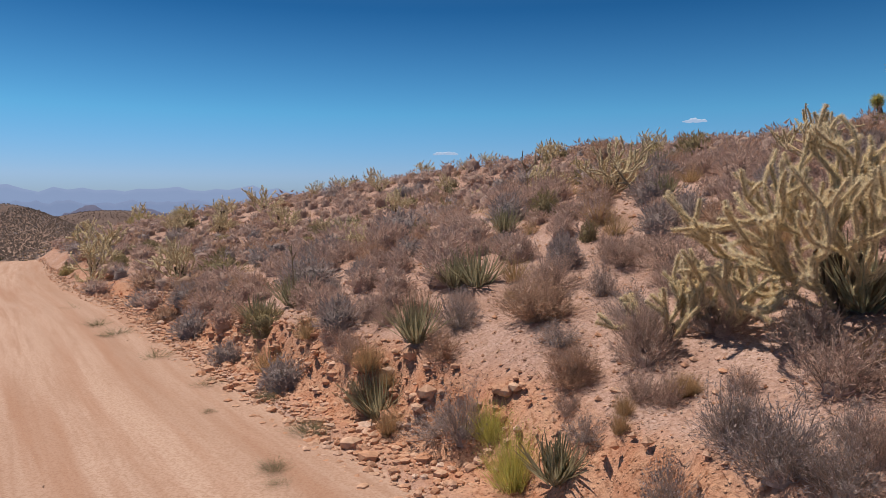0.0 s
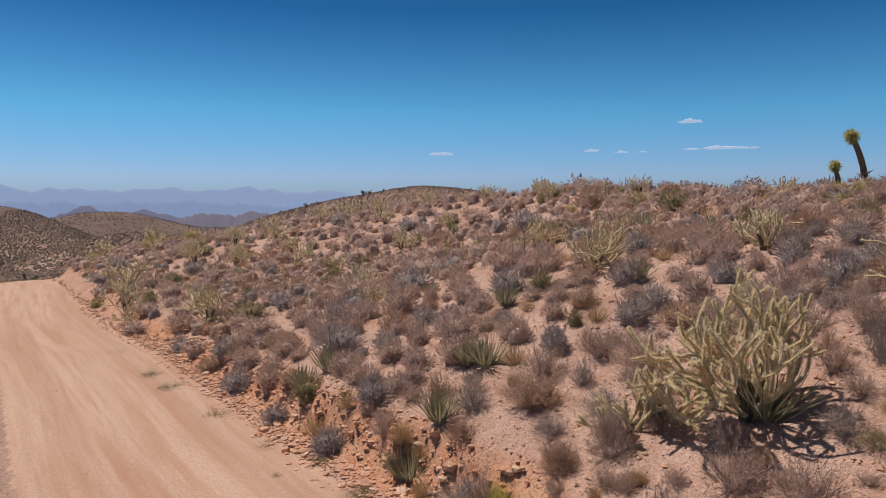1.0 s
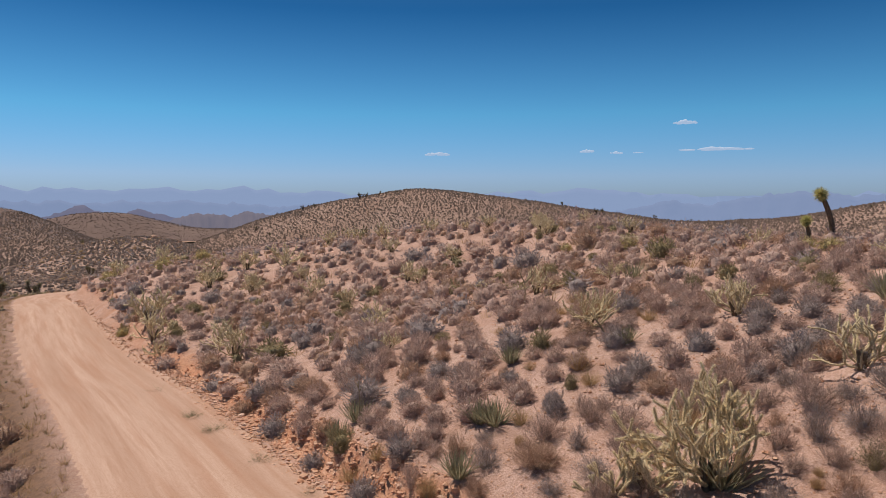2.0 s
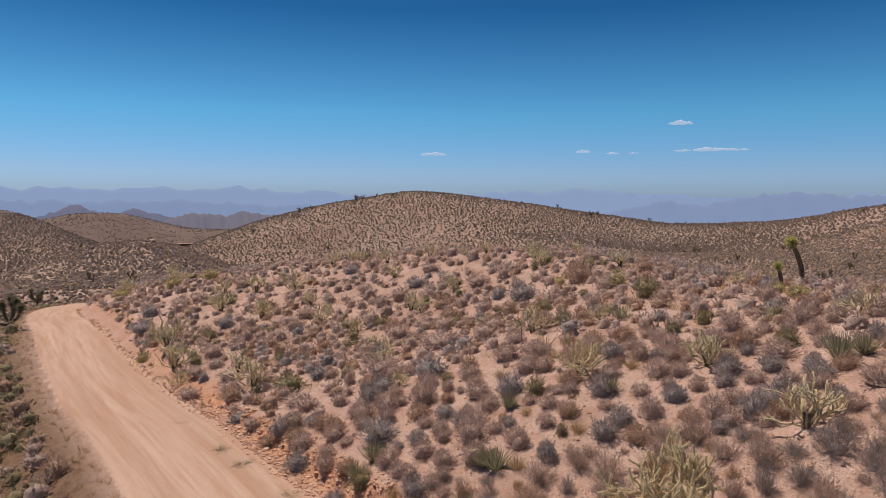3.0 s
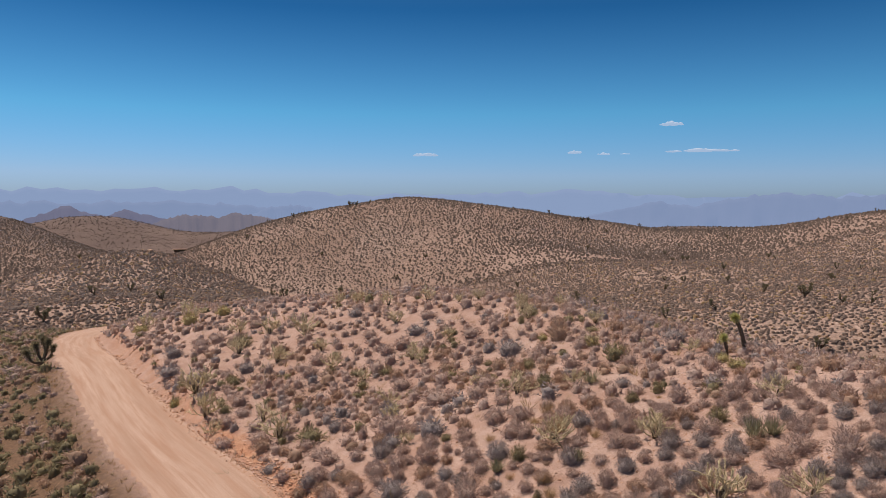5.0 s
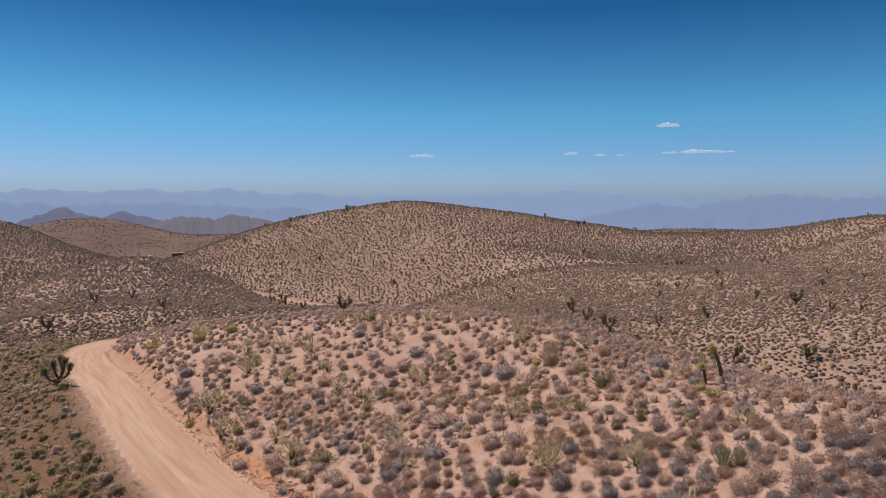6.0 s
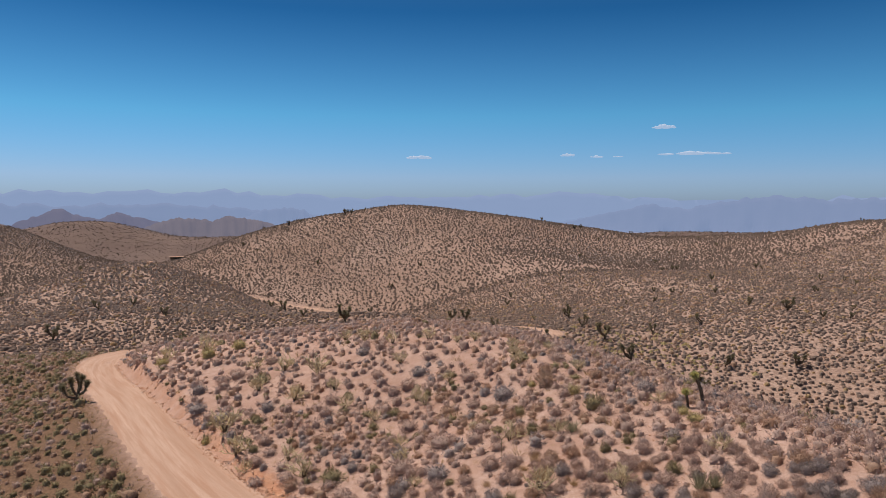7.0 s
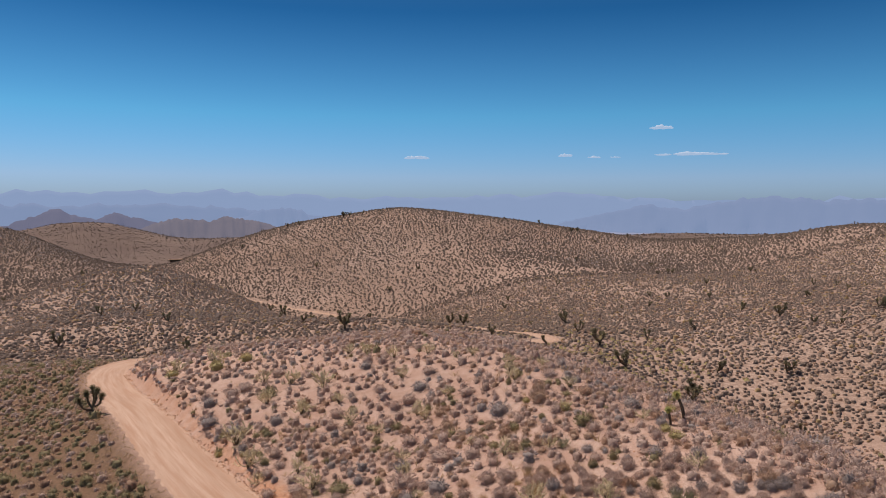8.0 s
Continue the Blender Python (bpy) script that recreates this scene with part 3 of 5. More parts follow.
def fuzz(g, count, leaf, core, sides=6, bands=2, slim=0.2):
    """A rounded brushy shrub: a dome of packed twigs with many fine tufts standing out of it."""
    seed = int(g.integers(1e6))
    a, e = g.uniform(0, 6.28, count), np.arcsin(g.uniform(0.03, 1, count) ** 0.85)
    o = np.stack([np.cos(a) * np.cos(e), np.sin(a) * np.cos(e), np.sin(e)], 1)
    lump = (1 + 0.16 * lattice(a * 1.3, e * 2.4, seed))[:, None]
    base = o * np.array([core, core, core * 1.7]) * lump * (0.75 + (0.38 / core - 0.75) * g.uniform(0, 1, (count, 1)) ** 0.8)
    way = unit(o * 0.9 + np.array([0, 0, 0.5]) + g.normal(0, 0.40, (count, 3)))
    size = leaf * g.uniform(0.7, 1.5, (count, 1))
    s = unit(np.cross(way, g.normal(0, 1, (count, 3)))) * size * slim
    tufts = np.stack([base - s, base + s, base + way * size], 1).reshape(-1, 3), np.arange(3 * count).reshape(count, 3)
    heart = dome(g, sides, bands, core)
    return join([heart, tufts]) if count else heart


KINDS = {
    # leaf material, twig material, flatness, tuft, thing's name, label, category
    "black": (BLACKBRUSH, TWIG, 0.75, 0.0, "blackbrush", "dry grey-mauve twiggy desert shrub on pink gravel", "shrub"),
    "blue": (BLUEBRUSH, TWIG, 0.7, 0.0, "bluish_shrub", "bluish-grey brittle desert shrub with bare twigs", "shrub"),
    "rust": (BUCKWHEAT, BUCKWHEAT, 0.95, 0.0, "buckwheat_bush", "low rounded rusty-brown dried flower bush", "bush"),
    "straw": (STRAW, STRAW, 0.6, 0.04, "grass_clump", "dry straw-yellow bunch grass clump", "grass"),
    "green": (GREENBRUSH, GREENBRUSH, 0.6, 0.02, "green_bush", "bright yellow-green feathery broom bush on the bank", "bush"),
    "olive": (OLIVE, TWIG, 0.8, 0.0, "olive_bush", "olive-green rounded desert bush", "bush"),
    "yellow": (YELLOWBUSH, TWIG, 0.8, 0.0, "yellow_bush", "rounded yellow-olive desert bush on the slope", "bush"),
    "weed": (WEED, WEED, 1.0, 0.03, "roadside_weed", "low grey-green weed at the road's edge", "weed"),
}
# twigs, leaves, leaf length, twig half-width for near, middle and outer shrubs of one metre
GRADES = {"near": (400, 2000, 0.0165, 0.0026), "mid": (110, 330, 0.025, 0.0042), "outer": (10, 6, 0.04, 0.006)}
_models = {}


def shrub_model(kind, grade, version):
    key = (kind, grade, version)
    if key not in _models:
        leafm, twigm, flat, tuft = KINDS[kind][:4]
        twigs, leaves, leaf, tw = GRADES[grade]
        if kind in ("straw", "green"):
            twigs, leaves = twigs * 2, leaves // 2
        g = np.random.default_rng(sum(map(ord, kind + grade)) * 10 + version)
        t, l = shrub_arrays(g, twigs, leaves, leaf, tw, flat, tuft)
        if not tuft and grade != "near":
            l = join([l, fuzz(g, 700, 0.095, 0.27, 8, 3, 0.11) if grade == "mid" else fuzz(g, 300, 0.11, 0.285, 7, 3, 0.15)])
        elif not tuft:
            l = join([l, fuzz(g, 1000, 0.075, 0.13, 8, 3, 0.05)])
        _models[key] = mesh_of("stem", *t, [twigm]), mesh_of("foliage", *l, [leafm], True)
    return _models[key]


taken = []          # x, y, radius of all that stands on the slope


def shrub(kind, x, y, wide, high, grade=None):
    if grade is None:
        away = math.hypot(x - 1, y + 3)
        grade = "near" if away < 11.5 else "mid" if away < 19 else "outer"
    twigs, leaves = shrub_model(kind, grade, int(rng.integers(0, 4)))
    name, label, category = KINDS[kind][4:]
    root = new(name)
    root.empty_display_size = 0.1
    z = float(height(x, y)[0])
    root.matrix_world = Matrix.LocRotScale((x, y, z - 0.02), Euler((0, 0, rng.uniform(0, 6.28))), (wide * rng.uniform(0.92, 1.1), wide * rng.uniform(0.92, 1.1), high))
    tagged(root, label, category, name.replace("_", " ") + " plants on the slope")
    part("stem", twigs, root)
    part("foliage", leaves, root)
    taken.append((x, y, wide * 0.5))
    return root


# shrubs that stand out: x, y, width, height
PLACED = [
    ("black", [(1.03, 4.02, 0.32, 0.23), (1.60, 5.00, 0.43, 0.30), (1.07, 5.20, 0.27, 0.21), (1.78, 5.52, 0.60, 0.45), (1.20, 5.62, 0.45, 0.35), (4.51, 5.76, 0.54, 0.51), (1.84, 5.76, 0.57, 0.62), (5.61, 6.94, 0.34, 0.50), (7.56, 7.19, 0.64, 0.45), (10.30, 7.60, 0.87, 0.60), (-1.07, 7.83, 0.56, 0.53), (8.63, 7.84, 1.03, 0.58), (9.29, 8.09, 1.05, 0.67), (2.53, 8.32, 0.49, 0.36), (2.15, 8.36, 0.49, 0.51), (-1.40, 8.44, 0.30, 0.28), (-0.91, 8.85, 0.51, 0.43), (-0.66, 9.00, 0.41, 0.45), (6.00, 9.11, 0.62, 0.38), (4.18, 9.33, 0.64, 0.60)]),
    ("black", [(-1.41, 9.35, 0.48, 0.45), (7.45, 9.37, 0.42, 0.30), (0.09, 9.41, 0.85, 0.58), (-1.70, 9.60, 0.54, 0.45), (1.08, 9.72, 0.66, 0.51), (-0.72, 9.76, 0.33, 0.37), (6.77, 9.77, 0.66, 0.35), (1.84, 9.99, 0.50, 0.42), (5.52, 10.01, 0.45, 0.48), (2.43, 10.26, 0.58, 0.46), (-1.13, 10.26, 0.68, 0.53), (10.75, 10.45, 0.68, 0.55), (4.28, 10.46, 0.58, 0.37), (-0.64, 10.74, 0.43, 0.50), (7.87, 10.80, 0.95, 0.62), (5.45, 11.07, 0.60, 0.52), (-0.68, 11.18, 0.61, 0.51), (0.11, 11.33, 0.92, 0.62), (5.02, 11.37, 0.86, 0.57), (10.90, 11.45, 0.80, 0.57)]),
    ("black", [(9.31, 11.65, 0.63, 0.50), (-3.74, 11.86, 0.51, 0.48), (10.06, 12.05, 0.73, 0.59), (8.12, 12.60, 0.53, 0.38), (8.48, 12.66, 0.53, 0.38), (-2.17, 12.88, 0.56, 0.64), (-3.67, 12.89, 0.75, 0.61), (0.39, 12.95, 0.82, 0.50), (-2.90, 13.08, 0.55, 0.45), (10.08, 13.20, 0.67, 0.83), (2.28, 13.33, 0.69, 0.66), (5.01, 13.67, 0.59, 0.55), (1.91, 13.68, 0.85, 0.60), (7.99, 13.77, 0.88, 0.73), (7.07, 14.00, 0.43, 0.27), (5.85, 14.00, 0.58, 0.56), (-0.42, 14.01, 0.43, 0.49), (0.25, 14.63, 0.82, 0.56), (-5.18, 14.73, 0.81, 0.66), (9.16, 14.91, 0.62, 0.37)]),
    ("black", [(-5.39, 15.28, 0.54, 0.44), (1.49, 15.42, 0.94, 0.78), (6.95, 15.51, 0.78, 0.52), (-6.74, 15.63, 0.71, 0.51), (5.11, 15.66, 0.87, 0.52), (-3.91, 15.75, 0.64, 0.60), (3.56, 15.85, 0.64, 0.49), (-5.07, 16.09, 0.96, 0.68), (10.29, 16.30, 0.76, 0.83), (-1.66, 16.72, 0.66, 0.62), (-2.22, 17.03, 0.78, 0.73), (-5.50, 17.04, 1.19, 0.52), (2.00, 17.32, 0.86, 0.57), (9.54, 17.68, 0.70, 0.42), (8.37, 17.68, 0.80, 0.52), (-3.84, 17.75, 0.57, 0.78), (-2.69, 17.83, 1.58, 0.98), (-6.29, 18.12, 0.92, 0.63), (7.66, 18.70, 0.95, 0.78), (-4.70, 19.26, 0.60, 0.57)]),
    ("black", [(-0.01, 19.82, 0.77, 0.55), (5.38, 19.85, 0.96, 0.75), (-8.69, 19.85, 1.16, 0.51), (-10.30, 19.98, 0.97, 0.63), (-0.58, 20.11, 1.75, 0.81), (-7.49, 20.36, 0.99, 0.54), (1.58, 20.38, 1.18, 0.75), (6.31, 22.05, 1.06, 0.73), (-10.75, 22.12, 0.85, 0.59), (-10.23, 23.03, 0.88, 0.51), (-2.37, 23.37, 1.33, 0.84), (1.46, 24.25, 1.14, 0.66), (-10.80, 24.50, 1.13, 0.77), (-7.66, 27.52, 1.08, 0.80), (7.00, 27.58, 1.24, 0.71), (1.46, 28.07, 1.41, 0.71), (-3.42, 28.69, 1.11, 0.83), (-2.48, 29.18, 1.45, 0.89), (-7.50, 29.44, 1.13, 0.84), (-4.66, 32.29, 1.04, 0.71)]),
    ("black", [(-1.01, 33.26, 1.42, 0.64), (-16.77, 37.09, 1.35, 0.93), (-15.78, 37.64, 1.56, 0.93), (-13.56, 39.65, 1.42, 0.82)]),
    ("blue", [(2.25, 3.39, 0.48, 0.42), (1.67, 3.53, 0.50, 0.31), (2.04, 3.65, 0.61, 0.58), (2.49, 3.66, 0.39, 0.37), (1.43, 3.78, 0.64, 0.53), (2.02, 4.10, 0.43, 0.37), (1.03, 4.19, 0.55, 0.25), (3.98, 4.64, 0.54, 0.44), (2.88, 5.08, 0.64, 0.53), (2.99, 5.18, 0.49, 0.38), (5.06, 5.66, 0.45, 0.74), (0.24, 5.78, 0.55, 0.62), (2.44, 5.83, 0.46, 0.31), (0.09, 6.16, 0.88, 0.40), (1.17, 6.33, 0.49, 0.29), (1.92, 6.44, 0.66, 0.45), (1.83, 7.35, 0.40, 0.48), (5.50, 7.44, 0.63, 0.41), (-1.98, 8.38, 0.69, 0.55), (1.63, 8.77, 0.41, 0.49)]),
    ("blue", [(2.98, 8.88, 0.72, 0.57), (11.07, 9.00, 0.71, 0.59), (3.46, 9.33, 0.80, 0.58), (4.88, 9.77, 0.65, 0.53), (-3.26, 10.08, 0.56, 0.47), (7.36, 10.13, 0.67, 0.54), (10.02, 10.19, 0.58, 0.55), (6.52, 10.57, 0.81, 0.66), (3.42, 10.91, 0.71, 0.62), (-2.36, 11.97, 1.09, 0.76), (-0.56, 12.14, 0.65, 0.48), (-4.62, 12.30, 0.79, 0.67), (1.26, 12.44, 0.92, 0.77), (11.07, 13.10, 0.76, 0.53), (-4.55, 14.52, 0.60, 0.46), (9.64, 14.60, 0.81, 0.66), (-2.50, 15.97, 0.85, 0.69), (6.78, 16.60, 0.66, 0.51), (-7.46, 16.72, 0.88, 0.59), (11.18, 18.05, 0.81, 0.65)]),
    ("blue", [(-5.22, 19.57, 0.85, 0.67), (-2.80, 19.70, 0.98, 0.92), (10.60, 21.41, 1.30, 0.84), (3.18, 24.36, 1.70, 1.03), (-11.79, 29.85, 1.14, 0.91), (-1.70, 31.04, 1.35, 0.81), (-17.01, 31.64, 1.53, 0.79), (-18.06, 35.39, 1.48, 1.03), (-6.02, 37.28, 1.36, 0.87)]),
    ("blue", [(-0.97, 15.98, 1.29, 0.90)]),
    ("rust", [(3.09, 4.63, 0.24, 0.23), (1.21, 5.55, 0.43, 0.41), (0.05, 6.87, 0.52, 0.40), (1.08, 7.14, 0.93, 0.64), (2.83, 12.02, 0.70, 0.48), (-1.26, 12.69, 0.80, 0.55), (-3.73, 13.48, 0.70, 0.45), (-4.10, 14.11, 0.99, 0.51), (-5.88, 14.31, 0.74, 0.54)]),
    ("straw", [(1.34, 4.59, 0.16, 0.24), (1.89, 4.90, 0.26, 0.24), (-0.47, 6.38, 0.33, 0.37), (-2.32, 8.99, 0.72, 0.47), (2.48, 9.38, 0.48, 0.45), (-2.64, 9.90, 0.34, 0.36), (4.56, 12.23, 0.52, 0.43), (1.13, 13.86, 0.49, 0.36), (2.82, 14.39, 0.59, 0.34), (0.89, 16.20, 0.81, 0.45), (-5.29, 18.41, 1.09, 0.48), (-3.56, 24.12, 0.68, 0.77), (-13.80, 25.27, 0.59, 0.57)]),
    ("green", [(0.63, 5.11, 0.51, 0.65), (0.48, 5.63, 0.37, 0.45)]),
    ("olive", [(4.14, 4.24, 0.51, 0.21), (-0.86, 7.22, 0.40, 0.33), (2.12, 9.43, 0.32, 0.41), (8.42, 11.45, 0.74, 0.65), (7.69, 15.13, 0.52, 0.60), (11.10, 15.94, 0.64, 0.39), (-6.19, 18.88, 1.42, 0.84), (7.39, 24.19, 0.71, 0.38), (-4.47, 24.60, 0.71, 0.67), (-14.98, 27.06, 0.73, 0.69), (4.20, 27.53, 0.46, 0.60), (-13.47, 35.54, 1.49, 0.96)]),
    ("blue", [(1.5, 4.03, 0.43, 0.49), (1.91, 4.08, 0.51, 0.51), (1.16, 4.85, 0.43, 0.26), (-1.32, 8.67, 0.63, 0.58), (2.1, 3.66, 0.42, 0.41), (1.64, 8.59, 0.51, 0.58), (-1.29, 10.98, 0.58, 0.49), (-5.53, 14.46, 0.8, 0.68), (-2.86, 15.39, 0.91, 0.8), (-0.08, 11.45, 0.67, 0.59)]),
    ("black", [(1.85, 5.76, 0.56, 0.58), (2.96, 5.05, 0.46, 0.48), (2.52, 5.69, 0.49, 0.42), (2.48, 3.5, 0.37, 0.42), (-3.69, 11.41, 0.62, 0.53), (1.14, 9.4, 0.56, 0.49), (0.61, 11.88, 0.7, 0.52), (-0.63, 9.56, 0.56, 0.49), (2.22, 8.02, 0.65, 0.49), (1.75, 4.83, 0.31, 0.31)]),
    ("rust", [(1.15, 5.51, 0.52, 0.46), (1.09, 7.18, 0.81, 0.54), (-8.26, 18.75, 0.92, 0.75)]),
    ("straw", [(1.93, 4.86, 0.21, 0.23), (1.42, 4.79, 0.17, 0.22), (3.12, 4.56, 0.22, 0.33), (-1.78, 8.91, 0.48, 0.47), (-0.8, 7.38, 0.44, 0.44), (-0.53, 7.15, 0.28, 0.32), (2.42, 10.14, 0.68, 0.54)]),
    ("olive", [(-2.61, 9.89, 0.67, 0.6)]),
    ("yellow", [(-20.2, 45.1, 1.5, 1.2), (-17.8, 46.2, 1.4, 1.1), (-24.6, 46.0, 1.3, 0.9), (11.0, 17.0, 0.8, 0.5), (11.2, 15.9, 0.9, 0.5), (6.8, 22.0, 0.8, 0.6), (-14.9, 26.6, 0.5, 0.6), (4.9, 24.5, 0.6, 0.5), (12.6, 20.5, 0.7, 0.5)]),
    ("weed", [(-1.30, 5.29, 0.23, 0.07), (-1.42, 5.59, 0.29, 0.15), (-1.32, 6.59, 0.43, 0.19), (-2.61, 7.39, 0.18, 0.08), (-2.09, 7.91, 0.34, 0.18), (-3.09, 8.64, 0.37, 0.16), (-4.51, 10.49, 0.54, 0.24), (-6.27, 12.74, 0.65, 0.23), (-7.23, 13.98, 0.59, 0.23), (-9.23, 16.78, 0.99, 0.30)]),
]
YUCCAS = [(-2.76, 10.10, 0.56, 0.59), (-2.38, 10.71, 0.65, 0.67), (-0.64, 7.06, 0.66, 0.63), (-0.24, 7.33, 0.54, 0.65), (0.22, 9.06, 0.52, 0.60), (0.52, 8.81, 0.71, 0.67), (0.89, 4.69, 0.35, 0.44), (1.11, 11.50, 0.62, 0.52), (3.52, 5.34, 0.95, 0.78), (3.65, 10.86, 0.47, 0.51), (5.68, 17.48, 1.36, 0.59), (8.76, 9.69, 0.98, 0.84), (9.20, 9.44, 0.64, 0.69)]
CHOLLAS = [
    (4.7, 28.1, 0.9), (2.7, 18.0, 0.85), (-1.0, 38.0, 0.95), (-3.8, 38.6, 0.95), (-6.3, 41.5, 1.0), (-8.0, 42.4, 0.85), (2.4, 35.0, 0.75), (-9.2, 35.2, 1.35),
    (-12.0, 37.0, 1.15), (-14.6, 38.7, 1.0), (-7.6, 31.7, 0.85), (-8.9, 21.9, 0.8), (-12.2, 23.6, 1.2), (-7.8, 19.9, 1.1), (-2.6, 18.9, 0.8), (-1.9, 27.0, 0.9),
    (1.2, 20.6, 0.65), (0.2, 28.6, 0.7), (1.1, 35.2, 0.6), (-6.6, 28.3, 0.9), (7.8, 25.2, 0.75), (7.0, 30.0, 0.65), (-2.0, 15.8, 0.55), (5.0, 17.7, 0.6),
    (4.6, 29.7, 0.75), (-10.1, 31.1, 0.9), (6.6, 7.1, 1.0), (8.4, 6.0, 0.7), (-1.4, 26.3, 0.65), (-10.2, 30.9, 0.85), (-4.5, 25.8, 0.7),
]
FAR_CHOLLAS = [
    (-13.3, 34.0, 1.05), (-13.8, 27.0, 1.5), (-11.4, 21.8, 0.7), (-3.1, 33.6, 0.85), (-2.8, 20.9, 0.7),
    (6.8, 22.0, 0.6), (10.5, 19.2, 0.6), (4.8, 31.3, 0.85), (-21.1, 47.4, 1.4), (-24.8, 47.4, 1.3), (10.6, 11.9, 0.7),
]
FAR_JOSHUAS = [
    (35.7, 118.5, 1.45), (35.5, 100.7, 1.2), (42.4, 87.9, 1.25), (-16.5, 122.6, 1.3), (61.8, 133.9, 0.94), (-77.9, 149.6, 0.8), (-57.2, 136.3, 0.8),
    (-45.4, 112.4, 0.75), (-67.9, 110.1, 0.95), (-79.7, 297.9, 1.2), (-41.2, 189.0, 1.1), (-45.7, 271.8, 1.1), (-153.8, 261.5, 1.1), (13.4, 117.5, 0.69),
    (23.8, 114.2, 0.9), (47.4, 124.3, 0.76), (83.3, 156.0, 0.86), (86.2, 142.6, 1.1), (37.9, 160.7, 1.1), (28.1, 156.7, 0.68), (34.9, 134.4, 0.9),
    (52.6, 101.8, 0.9), (11.0, 163.8, 1.1), (7.8, 169.0, 0.9), (128.8, 182.4, 0.76), (110.9, 142.9, 0.95), (64.1, 99.5, 0.9), (-46.4, 411.5, 1.2),
    (-41.9, 404.7, 0.95), (-34.1, 401.6, 1.2), (-23.0, 394.3, 0.7), (79.4, 424.7, 1.0), (94.8, 399.3, 1.05), (98.9, 403.3, 0.95), (108.7, 386.9, 0.85),
]
MORE_JOSHUAS = [
    (130.0, 400.0, 0.9), (-83.4, 425.2, 1.0), (-75.7, 422.5, 0.8), (-106.9, 458.1, 0.85), (189.1, 290.7, 0.75), (203.5, 292.2, 0.65), (-13.4, 295.7, 0.9),
    (-53.7, 342.7, 0.85), (-0.4, 308.1, 0.75), (25.0, 320.8, 0.8), (32.0, 227.0, 0.7), (77.6, 314.8, 0.8), (105.6, 262.4, 0.7), (98.5, 212.5, 0.7),
    (128.7, 236.9, 0.7), (126.6, 196.4, 0.7), (-156.7, 319.2, 0.85), (-73.9, 160.0, 0.7), (-177.9, 352.9, 0.8), (-133.0, 379.4, 0.7),
]


for kind, spots in PLACED:
    for x, y, wide, high in spots:
        shrub(kind, x, y, wide * 1.3, high * 1.15)

# ---------------------------------------------------------------- yuccas


def blade_mesh(name, mat, bend, seed):
    """A stiff sword leaf one metre long, keeled, tapering to a spine."""
    g = np.random.default_rng(seed)
    t = np.linspace(0, 1, 6)
    w = 0.032 * np.array([0.8, 1.0, 0.95, 0.75, 0.45, 0.03])
    z, y = np.cos(bend * t) * t, np.sin(bend * t) * t
    left = np.stack([-w, y + 0.008, z], 1)
    mid = np.stack([w * 0, y - 0.008, z], 1)
    right = np.stack([w, y + 0.008, z], 1)
    v = np.concatenate([left, mid, right])
    i = np.arange(5)
    f = np.concatenate([np.stack([i, i + 1, i + 7, i + 6], 1), np.stack([i + 6, i + 7, i + 13, i + 12], 1)])
    return mesh_of(name, v, f, [mat])


BLADES = [blade_mesh("leaf", YUCCA, b, k) for k, b in enumerate((0.0, 0.12, 0.25))]
DRY = [blade_mesh("dry_leaf", DEADBLADE, b, 9 + k) for k, b in enumerate((0.5, 0.9))]


def yucca(x, y, wide, high, leaves=88, dry=22):
    wide, high = wide * 0.9, high * 0.88
    root = new("yucca")
    root.empty_display_size = 0.1
    root.matrix_world = pose(x, y, float(height(x, y)[0]) - 0.01, 0, 0, rng.uniform(0, 360))
    tagged(root, "spiky grey-green yucca with stiff sword leaves", "yucca", "yuccas on the slope")
    for k in range(leaves + dry):
        dead = k >= leaves
        lean = rng.uniform(45, 85) if dead else 58 * rng.uniform(0.02, 1) ** 0.9
        me = (DRY if dead else BLADES)[int(rng.integers(0, 2 if dead else 3))]
        ob = part("dry_leaf" if dead else "leaf", me, root, "curled dry straw leaf" if dead else "")
        size = (0.45 if dead else 0.95) * high * rng.uniform(0.7, 1.1) * (1 + 0.25 * (lean / 70) * (wide / max(high, 0.1) - 1))
        turn = rng.uniform(0, 360)
        off = wide * 0.2 * rng.uniform(0, 1)
        m = pose(0, 0, 0.02, 0, 0, turn) @ pose(0, off, 0.03 if dead else 0, -lean, 0, 0) @ pose(0, 0, 0, 0, 0, 180 + rng.uniform(-30, 30))
        fat = rng.uniform(0.3, 0.46)
        ob.matrix_local = m @ Matrix.Diagonal((fat, fat, size, 1))
    taken.append((x, y, wide * 0.4))


for row in YUCCAS:
    yucca(*row)


# ---------------------------------------------------------------- cholla cactus


